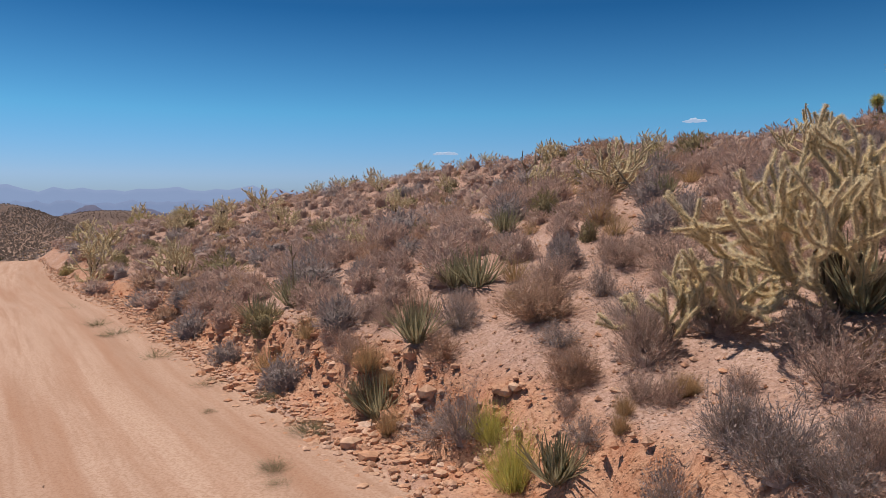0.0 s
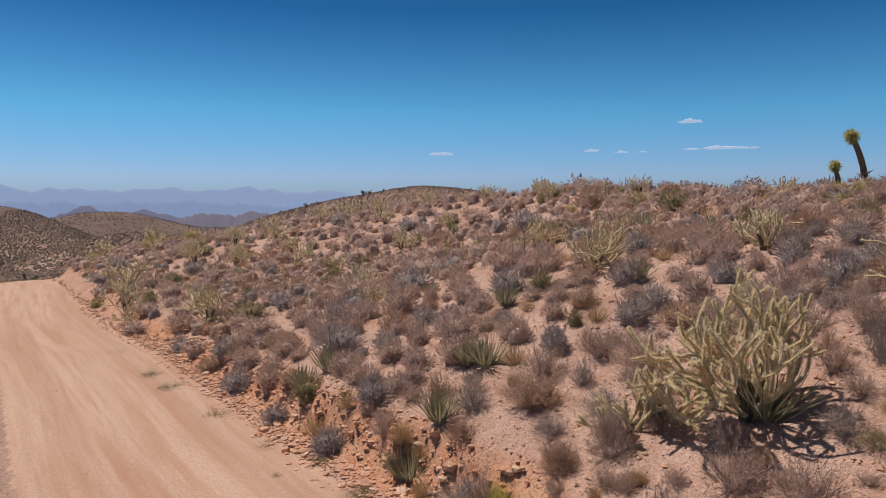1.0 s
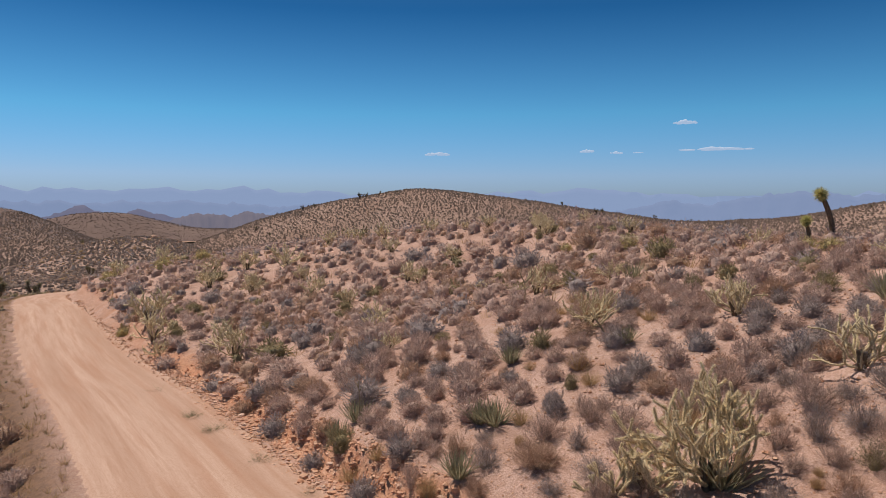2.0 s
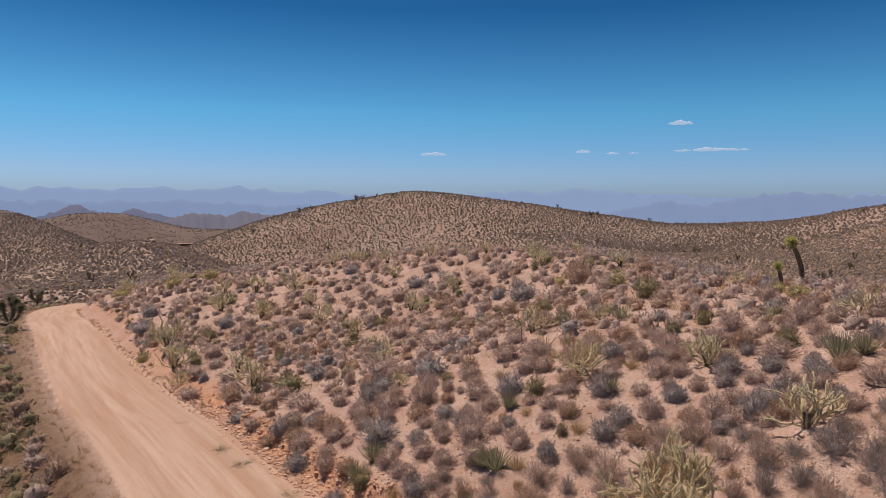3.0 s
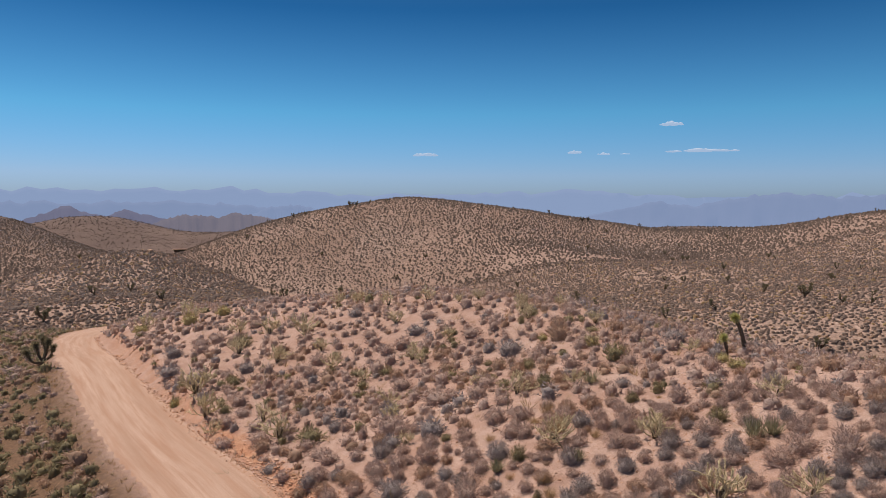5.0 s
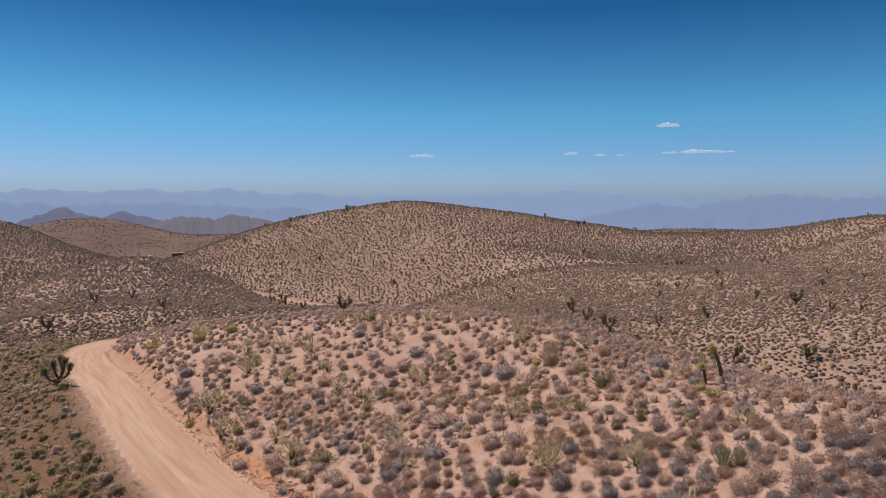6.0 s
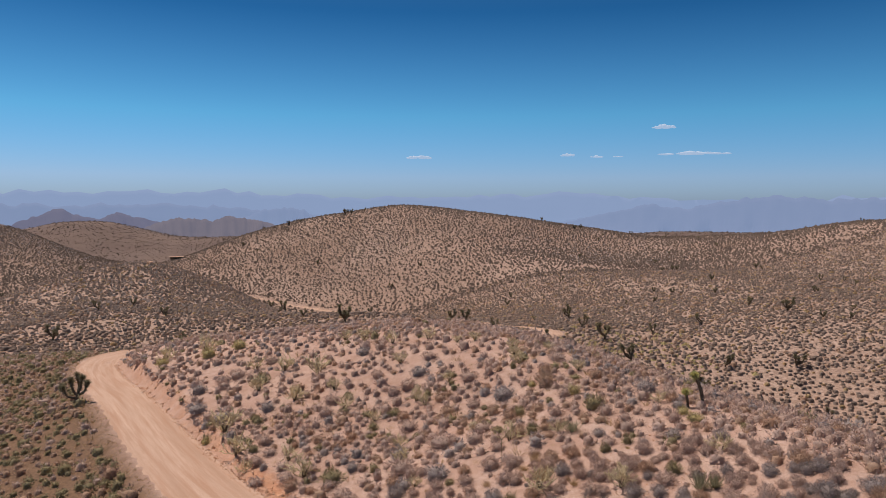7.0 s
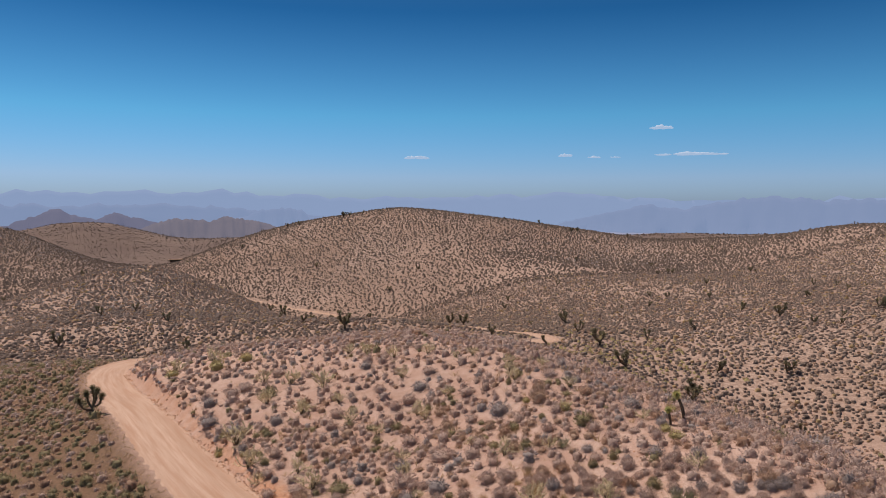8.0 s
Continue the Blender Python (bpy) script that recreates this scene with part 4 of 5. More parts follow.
def tube(points, radii, sides=7, knobs=0.0, g=None):
    """A tube along points, closed at its end; knobs raises its surface."""
    pts = [np.asarray(p, float) for p in points]
    n = len(pts)
    ways = [unit(pts[min(i + 1, n - 1)] - pts[max(i - 1, 0)]) for i in range(n)]
    ref = np.array([0.31, 0.92, 0.24])
    v = []
    for i, (p, w, r) in enumerate(zip(pts, ways, radii)):
        a = unit(np.cross(w, ref))
        b = np.cross(w, a)
        th = np.arange(sides) * 2 * math.pi / sides + (i % 2) * math.pi / sides * (knobs > 0)
        rr = r * (1 + knobs * (np.cos(np.arange(sides) * math.pi + i) * 0.5))
        v.append(p + rr[:, None] * (np.cos(th)[:, None] * a + np.sin(th)[:, None] * b) if knobs else p + r * (np.cos(th)[:, None] * a + np.sin(th)[:, None] * b))
    v.append((pts[-1] + ways[-1] * radii[-1] * 0.7)[None])
    f = []
    k = np.arange(sides)
    for i in range(n - 1):
        a, b = i * sides + k, i * sides + (k + 1) % sides
        f += [np.stack([a, b, b + sides], 1), np.stack([a, b + sides, a + sides], 1)]
    last = (n - 1) * sides
    f.append(np.stack([last + k, last + (k + 1) % sides, np.full(sides, n * sides)], 1))
    return np.concatenate(v), np.concatenate(f)


def spines_on(g, points, radii, count, long=0.028, wide=0.0018):
    pts = np.array(points)
    n = len(pts) - 1
    k = g.integers(0, n, count)
    u = g.uniform(0, 1, (count, 1))
    p = pts[k] * (1 - u) + pts[k + 1] * u
    r = np.asarray(radii)[k][:, None]
    w = unit(pts[k + 1] - pts[k])
    o = unit(np.cross(w, g.normal(0, 1, (count, 3))))
    d = unit(o + 0.5 * g.normal(0, 1, (count, 3)) + 0.15 * w)
    s = unit(np.cross(d, g.normal(0, 1, (count, 3)))) * wide
    base, l = p + o * r * 0.9, long * g.uniform(0.6, 1.2, (count, 1))
    v = np.stack([base - s, base + s, base + d * l], 1).reshape(-1, 3)
    return v, np.arange(3 * count).reshape(count, 3)


def cholla_limb(g, start, way, length, joints, fine):
    """One limb that forks into jointed arms, all bending upwards."""
    skin, skin_faces, spine = [], [], []

    def grow(p, d, r, joint, depth, parent):
        n = 4
        pts = [p]
        for i in range(n):
            d = unit(d + np.array([0, 0, 0.08]) + g.normal(0, 0.13, 3))
            pts.append(pts[-1] + d * joint / n)
        rad = [r * 0.82, r, r * 1.05, r, r * 0.88]
        v, f = tube(pts, rad, 8, 0.22) if fine else tube(pts[::2], rad[::2], 5)
        first = sum(map(len, skin))
        skin.append(v)
        skin_faces.append(f + first)
        if parent is not None:
            skin_faces.append(np.array([[parent, first, first + 1]]))
        spine.append(spines_on(g, pts, rad, int((300 if fine else 26) * joint / 0.2), 0.031 if fine else 0.036, 0.0024 if fine else 0.006))
        if depth < joints:
            for _ in range(1 + (g.uniform() < (0.95, 0.75, 0.6, 0.55, 0.5)[depth])):
                turn = unit(np.cross(d, g.normal(0, 1, 3)))
                nd = unit(d * 0.8 + turn * g.uniform(0.45, 1.0) + np.array([0, 0, 0.16]))
                grow(pts[-1 if g.uniform() < 0.6 else 3], nd, r * 0.93, joint * g.uniform(0.75, 1.1), depth + 1, first + len(v) - 1)

    grow(np.asarray(start, float), unit(np.asarray(way, float)), 0.019 if fine else 0.02, length, 0, None)
    return (np.concatenate(skin), np.concatenate(skin_faces)), join(spine)


def cholla(name_label, wide, high, limbs, joints, seed, fine, drift=0.0):
    """A thicket of cholla: a woody foot and forking limbs, each with its own coat of spines."""
    g = np.random.default_rng(seed)
    root = new("cholla_cactus")
    root.empty_display_size = 0.2
    tagged(root, name_label, "cactus", "cholla cacti")
    foot = [tube([np.array([math.cos(a) * 0.05, math.sin(a) * 0.05, -0.05]), np.array([math.cos(a) * 0.09, math.sin(a) * 0.09, high * 0.16]), np.array([math.cos(a) * 0.16, math.sin(a) * 0.16, high * 0.3])], [0.05, 0.042, 0.032], 8) for a in g.uniform(0, 6.28, 4)]
    part("trunk", mesh_of("trunk", *join(foot), [CHOLLAWOOD], True), root, "dark woody cholla trunk")
    reach = joints + 1
    for k in range(limbs):
        a = k * 2.4 + g.uniform(-0.3, 0.3)
        lean = g.uniform(0.25, 1.4)
        d = np.array([math.cos(a) * math.sin(lean) * wide / high * 1.1 - drift, math.sin(a) * math.sin(lean) * wide / high * 1.1, math.cos(lean) + 0.12])
        start = np.array([math.cos(a) * 0.10, math.sin(a) * 0.10, high * g.uniform(0.03, 0.16)])
        skin, spine = cholla_limb(g, start, d, high * 0.98 / reach, joints, fine)
        limb = part("limb", mesh_of("limb", *skin, [CHOLLA], True), root)
        tagged(part("spine_coat", mesh_of("spine_coat", *spine, [SPINE]), limb, "pale straw-coloured coat of cactus spines"), kind="stuff")
    return root


def stand(root, x, y, turn=0.0, size=1.0, sink=0.02):
    root.matrix_world = pose(x, y, float(height(x, y)[0]) - sink, 0, 0, turn) @ Matrix.Scale(size, 4)
    taken.append((x, y, 0.35 * size))
    return root


BIG = "large spiny buckhorn cholla with many golden forking arms"
SMALL = "straw-coloured spiny cholla cactus among grey shrubs"
LOW = "low sprawling cholla cactus with upturned straw-coloured arms"
stand(cholla(BIG, 1.7, 1.85, 15, 4, 117, True, 0.22), 3.35, 5.45)
stand(cholla(LOW, 1.1, 0.85, 9, 3, 6, True), 2.55, 5.75)
stand(cholla(LOW, 0.7, 0.6, 6, 2, 8, True), 2.05, 5.9)
model_a = stand(cholla(SMALL, 1.2, 1.05, 11, 3, 11, False), 6.3, 11.3)
model_b = stand(cholla(SMALL, 1.3, 1.1, 9, 3, 12, False), 3.1, 12.35)
for k, (x, y, size) in enumerate(CHOLLAS + FAR_CHOLLAS):
    size = size * 1.08
    copy_thing((model_a, model_b)[k % 2], pose(x, y, float(height(x, y)[0]) - 0.03, 0, 0, 77 * k) @ Matrix.Scale(size, 4))
    taken.append((x, y, 0.4 * size))

# ---------------------------------------------------------------- bare stalks


def bare_stalk(name, label, category, x, y, arms, thick):
    """A thin dry stalk with a few bent arms."""
    pieces = [tube([np.array(p, float) for p in arm], np.linspace(thick, thick * 0.5, len(arm)), 6) for arm in arms]
    ob = new(name, mesh_of(name, *join(pieces), [DRYSTALK], True))
    ob.location = (x, y, float(height(x, y)[0]) - 0.04)
    tagged(ob, label, category)


DRYSTALK = bark_material("dry_stalk", (0.24, 0.19, 0.12), (0.36, 0.29, 0.19))
bare_stalk("flower_stalk", "thin dry upright flower stalk of a yucca", "stalk", -2.3, 10.4, [[(0, 0, 0), (0.01, 0, 0.5), (-0.02, 0.01, 1.05)], [(0, 0, 0.8), (0.05, 0, 0.92)], [(-0.01, 0, 0.9), (-0.06, 0.01, 1.0)]], 0.016)
bare_stalk("dead_cholla", "bare dead cholla skeleton with forked branches", "dead plant", 2.1, 16.6,
           [[(0, 0, 0), (0.02, 0, 0.5), (0.0, 0, 0.8)], [(0, 0, 0.8), (-0.12, 0, 1.05), (-0.1, 0, 1.3)], [(0, 0, 0.8), (0.2, 0, 1.0), (0.35, 0.05, 1.25)], [(0.2, 0, 1.0), (0.22, 0.1, 1.3)], [(0.0, 0, 0.6), (0.2, 0.1, 0.7)]], 0.022)
bare_stalk("dead_branch", "bleached dead branch leaning out of a shrub", "dead plant", 3.15, 11.6, [[(0.25, 0, 0), (0.1, 0, 0.3), (-0.15, 0, 0.62)], [(0.1, 0, 0.3), (-0.1, -0.05, 0.32)]], 0.028)

# ---------------------------------------------------------------- joshua trees


def head_of_blades(g, at, size, count, wide=0.012, up=0.0):
    """A rosette of dagger leaves round a point."""
    d = g.normal(0, 1, (count, 3))
    d[:, 2] = d[:, 2] + up
    d = unit(d)
    s = unit(np.cross(d, g.normal(0, 1, (count, 3)))) * wide
    base, tip = at + d * size * 0.12, at + d * size * g.uniform(0.75, 1.1, (count, 1))
    v = np.stack([base - s, base + s, tip], 1).reshape(-1, 3)
    return v, np.arange(3 * count).reshape(count, 3)


def joshua(label, arms, seed, leafm, size=0.3, count=420, sides=9, shag=0.0):
    """arms: lists of points from the ground up, one a stem; each ends in a head of leaves."""
    g = np.random.default_rng(seed)
    root = new("joshua_tree")
    root.empty_display_size = 0.3
    tagged(root, label, "joshua tree", "joshua trees")
    for pts, r in arms:
        p = np.array(pts, float)
        fine = spline(p, 0.12 if sides > 6 else 0.6)
        fine = np.vstack([fine, p[-1:]])
        rad = np.linspace(r * 1.15, r * 0.85, len(fine)) * (1 + 0.08 * g.normal(0, 1, len(fine)))
        part("trunk", mesh_of("trunk", *tube(fine, rad, sides), [BARK], True), root, "dark shaggy trunk")
        crown = head_of_blades(g, p[-1], size, count, 0.011 if sides > 6 else 0.05, 0.35)
        below = head_of_blades(g, p[-1] * 0.8 + p[-2] * 0.2, size * 0.8, count // 3, 0.011 if sides > 6 else 0.05, -0.8)
        skirt = []
        if shag:
            for q in fine[int(len(fine) * (1 - shag)):]:
                skirt.append(head_of_blades(g, q, size * 0.75, count // 9, 0.011 if sides > 6 else 0.05, 0.2))
        part("crown", mesh_of("crown", *join([crown, below] + skirt), [leafm]), root, "spiky yellow-green leaf rosette")
    return root


def plant(root, x, y, turn=0.0, size=1.0):
    root.matrix_world = pose(x, y, float(height(x, y)[0]) - 0.05, 0, 0, turn) @ Matrix.Scale(size, 4)
    return root


plant(joshua("slender leaning young joshua tree with one leafy head", [([(0, 0, 0), (-0.08, 0, 0.7), (-0.28, 0, 1.3), (-0.5, 0, 1.72)], 0.09)], 1, JOSHUA, 0.30, 700), 12.3, 17.8, 0, 0.94)
plant(joshua("short young joshua tree with yellow-green leafy head", [([(0, 0, 0), (-0.06, 0, 0.5), (-0.2, 0, 1.0)], 0.08)], 2, JOSHUA, 0.27, 600), 11.6, 17.9, 0, 0.85)
many = "joshua tree with several upright shaggy arms beside the road"
plant(joshua(many, [([(0, 0, 0), (0.05, 0, 0.5), (0.25, 0, 1.0), (0.35, 0.1, 1.7)], 0.07), ([(0.03, 0, 0.4), (-0.3, 0.1, 0.8), (-0.45, 0.1, 1.5)], 0.07),
                    ([(0.04, 0, 0.5), (0.6, -0.2, 0.8), (0.8, -0.2, 1.4)], 0.07), ([(0, 0, 0.3), (-0.5, -0.3, 0.5), (-0.85, -0.3, 1.1)], 0.07),
                    ([(0, 0, 0.5), (0.0, 0.3, 1.0), (-0.1, 0.35, 1.8)], 0.07)], 3, FARJOSHUA, 0.36, 420, 9, 0.45), -28.3, 38.2, 0, 1.12)
TRIO = "upright joshua tree with short dark arms on the slope"
model_j = plant(joshua(TRIO, [([(0, 0, 0), (0.03, 0, 0.8), (0.0, 0, 1.9)], 0.12), ([(0.02, 0, 0.8), (0.4, 0, 1.1), (0.45, 0, 1.6)], 0.1)], 4, FARJOSHUA, 0.28, 300), 19.2, 18.7, 0, 0.6)
plant(joshua(TRIO, [([(0, 0, 0), (0, 0, 0.6), (-0.3, 0, 1.0), (-0.35, 0, 1.6)], 0.11), ([(0, 0, 0.6), (0.35, 0, 0.9), (0.4, 0, 1.7)], 0.11)], 5, FARJOSHUA, 0.28, 300), 24.0, 24.2, 0, 0.62)
copy_thing(model_j, pose(28.0, 28.4, float(height(28.0, 28.4)[0]) - 0.05, 0, 0, 40) @ Matrix.Scale(0.85, 4))

FAR_LABEL = "dark branching joshua tree among scrub on a far slope"


def far_joshua(seed):
    g = np.random.default_rng(seed)
    arms = []
    for k in range(int(g.integers(3, 7))):
        a = g.uniform(0, 6.28)
        o = np.array([math.cos(a), math.sin(a), 0])
        low, out = g.uniform(0.5, 1.1), g.uniform(0.5, 1.5)
        arms.append(([(0, 0, 0), (0, 0, low), tuple(o * out * 0.7 + np.array([0, 0, low + 0.5])), tuple(o * out + np.array([0, 0, low + g.uniform(0.7, 1.7)]))], 0.14))
    return joshua(FAR_LABEL, arms, seed, FARJOSHUA, 0.62, 75, 5, 0.6)


FAR_MODELS = [far_joshua(30 + k) for k in range(5)]
for k, ob in enumerate(FAR_MODELS):
    plant(ob, *FAR_JOSHUAS[k][:2], 50 * k, FAR_JOSHUAS[k][2])
for k, (x, y, size) in enumerate(FAR_JOSHUAS[5:] + MORE_JOSHUAS):
    size = size * 0.85
    copy_thing(FAR_MODELS[k % 5], pose(x, y, float(height(x, y)[0]) - 0.05, 0, 0, 61 * k) @ Matrix.Scale(size, 4))
# those strewn over the far hills
for k in range(60):
    x, y = rng.uniform(-150, 230), rng.uniform(120, 440)
    if rng.uniform() < 0.35:
        x, y = rng.uniform(-40, 120), rng.uniform(120, 200)
    if abs(near_road(x, y)[0][0]) < 4:
        continue
    copy_thing(FAR_MODELS[k % 5], pose(x, y, float(height(x, y)[0]) - 0.05, 0, 0, 61 * k) @ Matrix.Scale(rng.uniform(0.35, 0.65), 4))

# a low shed and a pale boulder in the far dip
def build_shed(x, y):
    z = float(height(x, y)[0])
    root = new("shed")
    root.matrix_world = pose(x, y, z - 0.1, 0, 0, 8)
    tagged(root, "low weathered open shed far off in the dip", "shed")
    for name, (w, d, h), (px, pz), mat in (("wall", (8.2, 0.2, 1.5), (0, 0.75), BARK), ("roof", (9.4, 3.2, 0.16), (0, 1.7), ROCK)):
        bm = bmesh.new()
        bmesh.ops.create_cube(bm, size=1.0)
        bmesh.ops.scale(bm, vec=(w, d, h), verts=bm.verts)
        bmesh.ops.bevel(bm, geom=bm.edges[:], offset=0.03, segments=1, affect="EDGES")
        me = bpy.data.meshes.new(name)
        bm.to_mesh(me)
        bm.free()
        me.materials.append(mat)
        part(name, me, root).location = (px, 1.0 if name == "wall" else 0.2, pz)
    for px in (-4.2, -1.4, 1.4, 4.2):
        v, f = tube([np.array([px, -1.1, 0]), np.array([px, -1.1, 1.64])], [0.07, 0.07], 6)
        part("post", mesh_of("post", v, f, [BARK]), root)


build_shed(-145.7, 399.0)

# ---------------------------------------------------------------- scrub that nobody could count


def scatter(kind, grade, xs, ys, ws, hs, name, label):
    """Many shrubs as one object."""
    leafm, twigm = KINDS[kind][:2]
    zs = height(xs, ys)
    v_all, f_all, t_all, k0 = [], [], [], 0
    pick = rng.integers(0, 6, len(xs))
    for version in range(6):
        idx = np.flatnonzero(pick == version)
        if not len(idx):
            continue
        g = np.random.default_rng(500 + version)
        if grade[0] == 0:
            v, f = fuzz(g, *grade[1:])
        else:
            v, f = join(shrub_arrays(g, *grade))
        a = rng.uniform(0, 6.28, len(idx))
        c, s = np.cos(a)[:, None], np.sin(a)[:, None]
        w, h = ws[idx][:, None], hs[idx][:, None]
        x = (v[None, :, 0] * c - v[None, :, 1] * s) * w + xs[idx][:, None]
        y = (v[None, :, 0] * s + v[None, :, 1] * c) * w + ys[idx][:, None]
        z = v[None, :, 2] * h + zs[idx][:, None] - 0.02
        v_all.append(np.stack([x, y, z], 2).reshape(-1, 3))
        f_all.append((f[None] + (np.arange(len(idx)) * len(v))[:, None, None]).reshape(-1, 3) + k0)
        t_all.append(np.repeat(rng.uniform(0, 1, len(idx)), len(v)))
        k0 += len(idx) * len(v)
    me = mesh_of(name, np.concatenate(v_all), np.concatenate(f_all), [leafm], grade[0] == 0 and grade[5] > 1, {"tint": np.concatenate(t_all)})
    tagged(new(name, me), label, "scrub", kind="stuff")


class Room:
    """Keeps new plants from growing into others."""

    def __init__(self, cell):
        self.cell, self.bins = cell, {}

    def free(self, x, y, r):
        i, j = int(x // self.cell), int(y // self.cell)
        for a, b in itertools.product((-1, 0, 1), (-1, 0, 1)):
            for px, py, pr in self.bins.get((i + a, j + b), ()):
                if (px - x) ** 2 + (py - y) ** 2 < (pr + r) ** 2:
                    return False
        return True

    def add(self, x, y, r):
        self.bins.setdefault((int(x // self.cell), int(y // self.cell)), []).append((x, y, r))


room = Room(1.6)
for spot in taken:
    room.add(*spot)


def strew(count, x0, x1, y0, y1, size, gap, keep=None):
    """Random places in a stretch of land, clear of the road and of each other."""
    xs, ys = rng.uniform(x0, x1, count), rng.uniform(y0, y1, count)
    side = near_road(xs, ys)[0]
    ok = (side > ROAD_HALF + 0.8) | (side < -ROAD_HALF - 1.2)
    patch = 0.5 + 0.4 * lattice(xs / 2.6, ys / 2.6, 77) + 0.35 * lattice(xs / 1.2, ys / 1.2, 78)
    ok &= rng.uniform(0, 1, count) < 0.25 + 0.75 * patch
    if keep is not None:
        ok &= keep(xs, ys)
    out = []
    for x, y in zip(xs[ok], ys[ok]):
        w = size * math.exp(rng.normal(0, 0.28))
        if room.free(x, y, w * gap):
            room.add(x, y, w * gap)
            out.append((x, y, w))
    return np.array(out)


def choose(n):
    """Which kind each shrub is."""
    return rng.choice(["black", "blue", "rust", "straw", "olive"], n, p=[0.68, 0.09, 0.13, 0.06, 0.04])


def patchy(x, y):
    """Scrub grows in drifts over the far slopes."""
    drift = 0.5 * lattice(x / 42, y / 30, 91) + 0.35 * lattice(x / 15, y / 12, 92)
    return rng.uniform(0, 1, len(x)) < 0.80 + 0.7 * drift


# shrubs on the near slope, each a thing of its own
slope = strew(24000, -20, 24, 2.0, 30, 0.88, 0.26, lambda x, y: x > -0.75 * y - 4)
kinds = choose(len(slope))
east = slope[:, 0] > 6.5 + 2.0 * lattice(slope[:, 0] / 4, slope[:, 1] / 4, 61)
kinds[east] = rng.choice(["black", "blue", "rust"], east.sum(), p=[0.46, 0.50, 0.04])
count = {}
rest = []
order = np.argsort(np.hypot(slope[:, 0] - 1, slope[:, 1]))
for i in order:
    x, y, w = slope[i]
    kind = kinds[i]
    count[kind] = count.get(kind, 0) + 1
    if count[kind] > (170 if kind == "black" else 100):
        rest.append(i)
        continue
    shrub(kind, x, y, w, w * rng.uniform(0.55, 0.85))
rest = slope[rest] if rest else np.zeros((0, 3))
low = strew(2600, -8, 10, 3.6, 15, 0.42, 0.42, lambda x, y: x > -0.75 * y - 1)
for (x, y, w), kind in zip(low[:230], rng.choice(["black", "rust", "straw", "blue"], len(low), p=[0.5, 0.25, 0.15, 0.1])):
    shrub(kind, x, y, w, w * rng.uniform(0.6, 0.9))
outer = strew(48000, -75, 60, 20, 95, 0.86, 0.29, lambda x, y: np.hypot(x, y) < 105)
side_scrub = strew(18000, -70, -6, 6, 75, 1.45, 0.27, lambda x, y: near_road(x, y)[0] < -ROAD_HALF - 2.0)
outer = np.vstack([rest, outer, side_scrub])
kinds = choose(len(outer))
beyond = near_road(outer[:, 0], outer[:, 1])[0] < -2
kinds[beyond] = rng.choice(["black", "rust", "straw", "olive"], beyond.sum(), p=[0.22, 0.25, 0.03, 0.5])
kinds[-len(side_scrub):] = rng.choice(["black", "rust", "straw", "olive"], len(side_scrub), p=[0.22, 0.23, 0.05, 0.5])
OUTER = {"black": (0, 50, 0.14, 0.295, 6, 2, 0.22), "blue": (0, 50, 0.14, 0.295, 6, 2, 0.22), "rust": (0, 48, 0.14, 0.29, 6, 2, 0.22), "straw": (14, 8, 0.07, 0.013, 0.6, 0.04), "olive": (0, 50, 0.14, 0.295, 6, 2, 0.22)}
NAMES = {"black": ("grey_scrub", "grey-mauve scrub dotting the hillside"), "blue": ("blue_grey_scrub", "bluish-grey scrub dotting the hillside"), "rust": ("rusty_scrub", "rusty-brown low scrub on the hillside"),
         "straw": ("dry_grass", "straw-coloured grass clumps on the hillside"), "olive": ("olive_scrub", "olive-green scrub dotting the hillside")}
for kind, (name, label) in NAMES.items():
    for away in (False, True):
        s = outer[(kinds == kind) & ((np.hypot(outer[:, 0], outer[:, 1]) > 42) == away)]
        grade = (0, 14, 0.18, 0.31, 5, 2, 0.26) if away and kind != "straw" else OUTER[kind]
        scatter(kind, grade, s[:, 0], s[:, 1], s[:, 2], s[:, 2] * rng.uniform(0.55, 0.85, len(s)), name, label)
room = Room(4.0)
far_a = strew(260000, -170, 200, 70, 265, 1.0, 0.28, lambda x, y: (np.hypot(x, y) > 95) & (np.abs(x) < 60 + 0.75 * y) & patchy(x, y))
kinds = choose(len(far_a))
# far kinds: their leaf colours already hold the shrubs' shade
KINDS["dusk"] = (DUSKSCRUB, DUSKSCRUB)
KINDS["dark"] = (SHADEDSCRUB, SHADEDSCRUB)
KINDS["valley"] = (VALLEYSCRUB, VALLEYSCRUB)
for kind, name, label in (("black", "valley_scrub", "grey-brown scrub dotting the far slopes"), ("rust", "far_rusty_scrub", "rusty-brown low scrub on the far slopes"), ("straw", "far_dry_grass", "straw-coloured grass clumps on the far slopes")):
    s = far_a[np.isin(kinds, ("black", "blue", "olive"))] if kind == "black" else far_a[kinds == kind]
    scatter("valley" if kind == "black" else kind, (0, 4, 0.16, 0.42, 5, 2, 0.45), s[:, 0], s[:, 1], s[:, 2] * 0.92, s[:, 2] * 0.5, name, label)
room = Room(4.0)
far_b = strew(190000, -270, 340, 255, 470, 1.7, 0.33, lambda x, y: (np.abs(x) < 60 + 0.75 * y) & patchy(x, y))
scatter("dark", (0, 2, 0.2, 0.44, 5, 1, 0.5), far_b[:, 0], far_b[:, 1], far_b[:, 2], far_b[:, 2] * 0.48, "distant_scrub", "scrub speckling the distant hills, darkened for its shade")
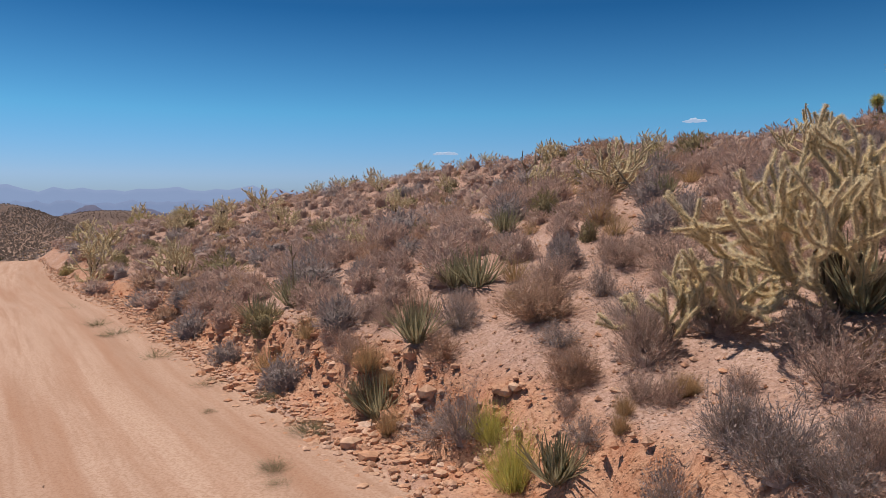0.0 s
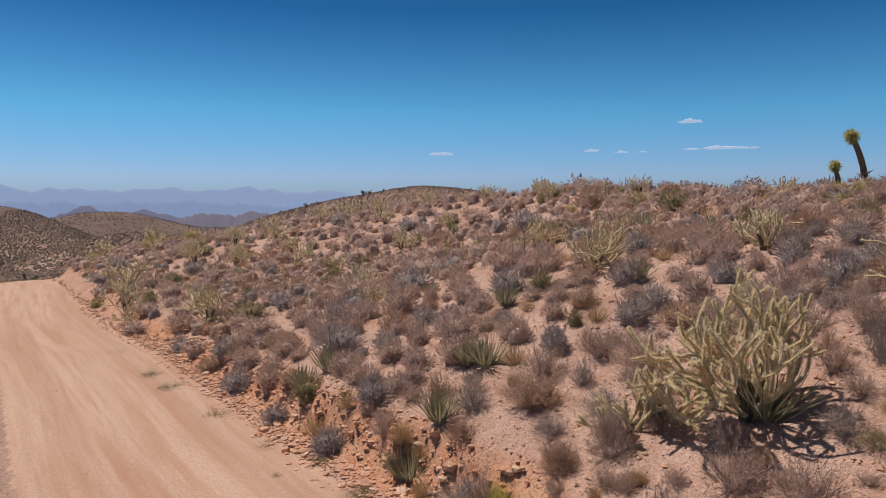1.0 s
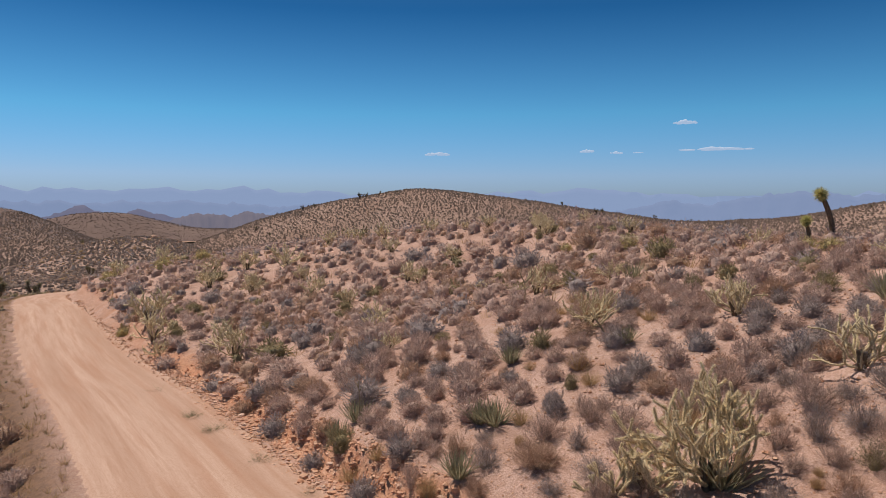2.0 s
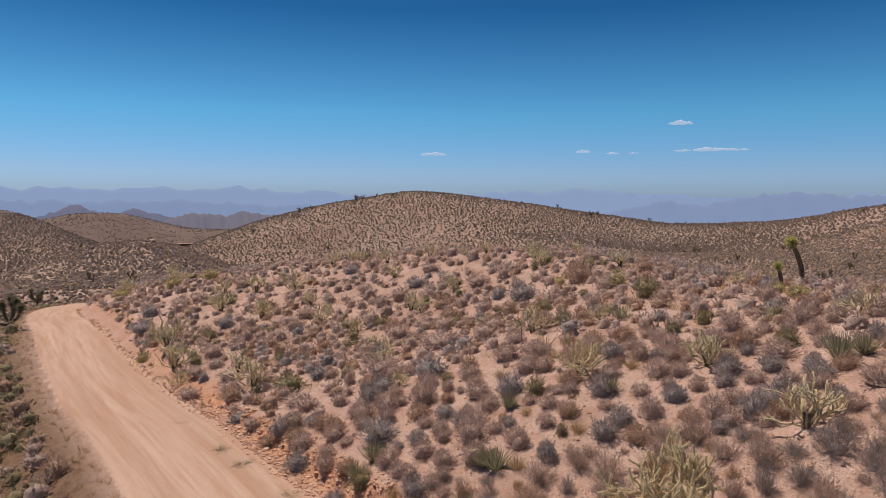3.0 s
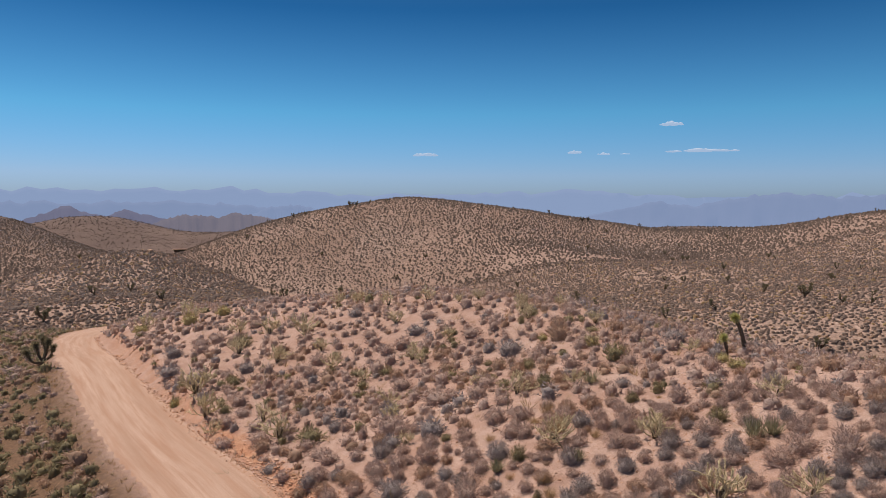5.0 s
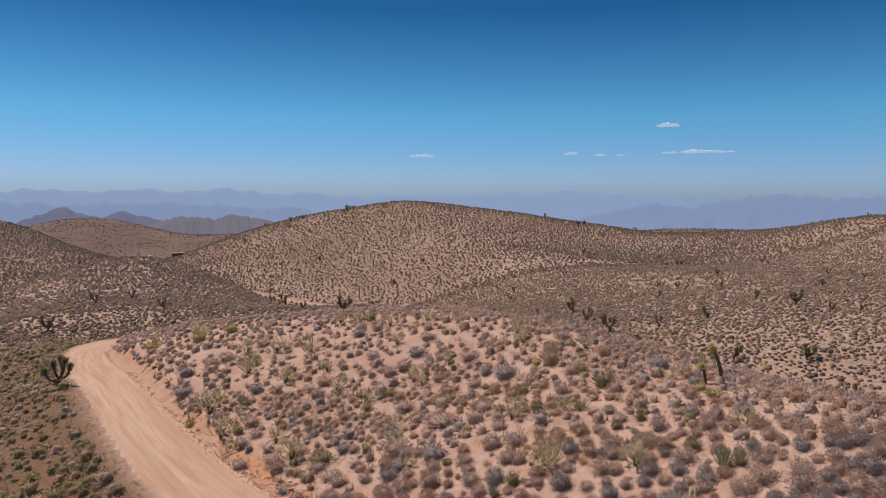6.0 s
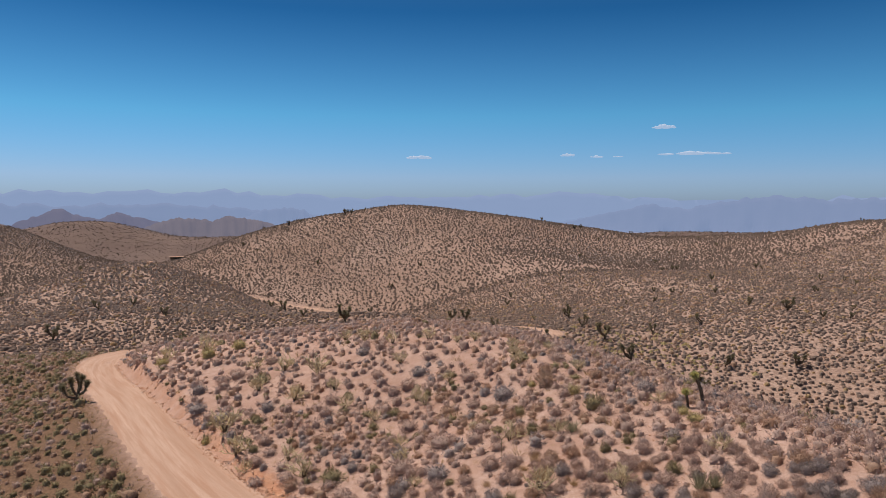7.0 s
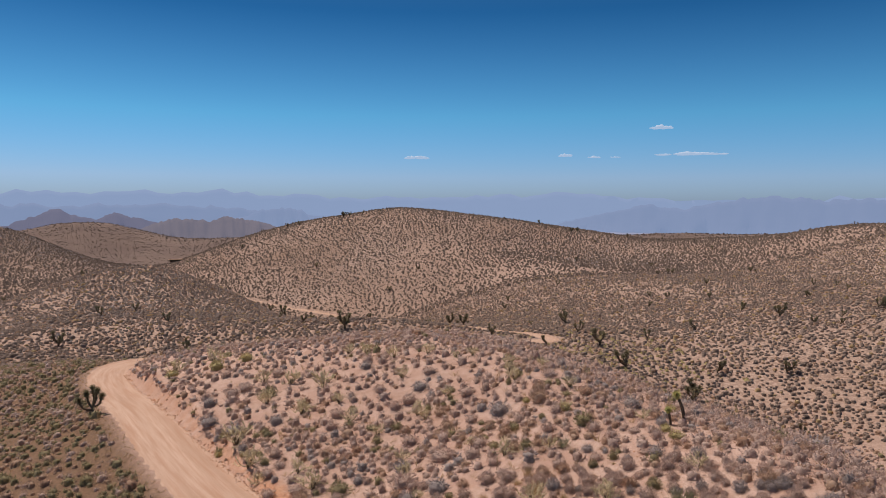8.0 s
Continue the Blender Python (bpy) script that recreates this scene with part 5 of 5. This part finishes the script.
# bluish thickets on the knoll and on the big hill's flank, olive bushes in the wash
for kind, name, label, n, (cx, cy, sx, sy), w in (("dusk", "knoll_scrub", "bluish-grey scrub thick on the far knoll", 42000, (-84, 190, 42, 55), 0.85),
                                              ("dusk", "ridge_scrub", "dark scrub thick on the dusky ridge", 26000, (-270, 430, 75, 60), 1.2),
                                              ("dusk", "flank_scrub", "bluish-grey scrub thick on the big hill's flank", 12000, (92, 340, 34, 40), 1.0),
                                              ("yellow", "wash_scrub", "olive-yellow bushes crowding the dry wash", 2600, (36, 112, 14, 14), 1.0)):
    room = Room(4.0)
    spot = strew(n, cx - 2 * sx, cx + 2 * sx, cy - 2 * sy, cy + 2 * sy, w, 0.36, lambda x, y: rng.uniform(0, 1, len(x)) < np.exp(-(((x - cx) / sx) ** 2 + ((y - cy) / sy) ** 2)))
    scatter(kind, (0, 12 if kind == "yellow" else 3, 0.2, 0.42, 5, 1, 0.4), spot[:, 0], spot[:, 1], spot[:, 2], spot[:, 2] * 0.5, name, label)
# the steep shaded flank, thick with grey brush
flank = strew(5000, 13, 34, 4, 42, 0.95, 0.24, lambda x, y: (x > 14 + 0.12 * y) & (x < 24 + 0.3 * y))
scatter("black", OUTER["black"], flank[:, 0], flank[:, 1], flank[:, 2], flank[:, 2] * 0.7, "flank_brush", "grey brush thick on the hill's steep flank")
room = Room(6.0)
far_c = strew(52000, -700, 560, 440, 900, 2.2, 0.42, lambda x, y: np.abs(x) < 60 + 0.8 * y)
scatter("dark", (0, 1, 0.3, 0.48, 3, 1, 0.42), far_c[:, 0], far_c[:, 1], far_c[:, 2], far_c[:, 2] * 0.4, "remote_scrub", "scrub speckling the remote ridges, darkened for its shade")

# dry grass along the road's outer verge
s = rng.uniform(LINE_ALONG[0] + 90, _bend + 8, 800)
k = np.searchsorted(LINE_ALONG, s).clip(0, len(LINE) - 1)
d = -(ROAD_HALF + 0.25 + 2.6 * rng.beta(1.0, 1.9, len(s)))
vx, vy = np.interp(s, LINE_ALONG, LINE[:, 0]) + LINE_RIGHT[k, 0] * d, np.interp(s, LINE_ALONG, LINE[:, 1]) + LINE_RIGHT[k, 1] * d
w = 0.32 * np.exp(rng.normal(0, 0.3, len(s)))
scatter("straw", (18, 8, 0.07, 0.012, 0.6, 0.05), vx, vy, w, w * 0.7, "verge_grass", "ochre dry grass along the road's outer verge")

# ---------------------------------------------------------------- stones


def stone_mesh(seed):
    bm = bmesh.new()
    bmesh.ops.create_icosphere(bm, subdivisions=1, radius=0.5)
    g = np.random.default_rng(seed)
    for v in bm.verts:
        v.co *= g.uniform(0.72, 1.15)
        v.co.x *= 1.25
        v.co.z *= 0.75
    me = bpy.data.meshes.new("stone")
    bm.to_mesh(me)
    bm.free()
    me.materials.append(ROCK)
    return me


STONES = [stone_mesh(k) for k in range(7)]


def along_bank(n, lo, hi, out0, out1):
    """Random places beside the road's right edge."""
    s = rng.uniform(lo, hi, n)
    k = np.searchsorted(LINE_ALONG, s).clip(0, len(LINE) - 1)
    d = ROAD_HALF + out0 + (out1 - out0) * rng.beta(1.6, 2.4, n)
    return np.interp(s, LINE_ALONG, LINE[:, 0]) + LINE_RIGHT[k, 0] * d, np.interp(s, LINE_ALONG, LINE[:, 1]) + LINE_RIGHT[k, 1] * d


boulder = new("boulder", STONES[2])
boulder.matrix_world = pose(-90.0, 213.0, float(height(-90.0, 213.0)[0]) + 0.5, 0, 0, 30) @ Matrix.Scale(1.9, 4)
tagged(boulder, "pale rounded boulder among scrub on the knoll", "boulder")
_start = LINE_ALONG[np.argmin(np.linalg.norm(LINE - np.array([-2.2, 4.5]), axis=1))]
bx, by = along_bank(290, _start, _start + 13, -0.25, 1.7)
bz = height(bx, by)
for x, y, z in zip(bx, by, bz):
    ob = new("stone", STONES[int(rng.integers(0, 7))])
    size = 0.075 * math.exp(rng.normal(0, 0.35))
    ob.matrix_world = Matrix.LocRotScale((x, y, z + size * 0.12), Euler(rng.uniform(-0.4, 0.4, 2).tolist() + [rng.uniform(0, 6.28)]), (size, size, size))
    tagged(ob, "broken orange-tan stone on the road bank", "stone", "stones of the bank")


def rubble(xs, ys, sizes, name, label, full=False):
    pieces = []
    zs = height(xs, ys)
    base = []
    octa = np.array([[1, 0, 0], [0, 1, 0], [-1, 0, 0], [0, -1, 0], [0, 0, 0.8], [0, 0, -0.8]]) * 0.5
    sides = np.array([[0, 1, 4], [1, 2, 4], [2, 3, 4], [3, 0, 4], [1, 0, 5], [2, 1, 5], [3, 2, 5], [0, 3, 5]])
    for _ in range(7):
        base.append((octa * rng.uniform(0.6, 1.35, (6, 1)) + rng.normal(0, 0.06, (6, 3)), sides))
    if full:
        base = [(np.array([p.co[:] for p in me.vertices]), np.array([list(p.vertices) for p in me.polygons])) for me in STONES]
    for x, y, z, s in zip(xs, ys, zs, sizes):
        v, f = base[int(rng.integers(0, 7))]
        a = rng.uniform(0, 6.28)
        c, q = math.cos(a), math.sin(a)
        pieces.append((np.stack([(v[:, 0] * c - v[:, 1] * q) * s + x, (v[:, 0] * q + v[:, 1] * c) * s + y, v[:, 2] * s + z + s * 0.12], 1), f))
    tagged(new(name, mesh_of(name, *join(pieces), [ROCK])), label, "gravel", kind="stuff")


bx, by = along_bank(3600, _start - 1, _start + 15, -0.3, 1.45)
rubble(bx, by, 0.042 * np.exp(rng.normal(0, 0.5, len(bx))), "bank_rubble", "orange-tan rubble spilled along the road bank", True)
bx, by = along_bank(650, _start - 1, _start + 15, 0.35, 1.35)
rubble(bx, by, 0.085 * np.exp(rng.normal(0, 0.4, len(bx))), "bank_clods", "crumbling orange clods on the road's cut bank", True)
bx, by = along_bank(3000, _start + 14, _start + 62, -0.35, 1.5)
rubble(bx, by, 0.08 * np.exp(rng.normal(0, 0.4, len(bx))), "far_bank_rubble", "orange-tan rubble along the road bank")
px, py = rng.uniform(-6, 10, 9000), 3.5 + 13 * rng.beta(1, 1.6, 9000)
side = near_road(px, py)[0]
ok = side > ROAD_HALF + 0.8
rubble(px[ok], py[ok], 0.032 * np.exp(rng.normal(0, 0.5, ok.sum())), "slope_gravel", "loose pinkish gravel strewn over the slope")
px, py = along_bank(260, _start - 1, _start + 40, -3.9, -0.2)
rubble(px, py, 0.016 * np.exp(rng.normal(0, 0.5, len(px))), "road_gravel", "small loose stones on the dirt road")
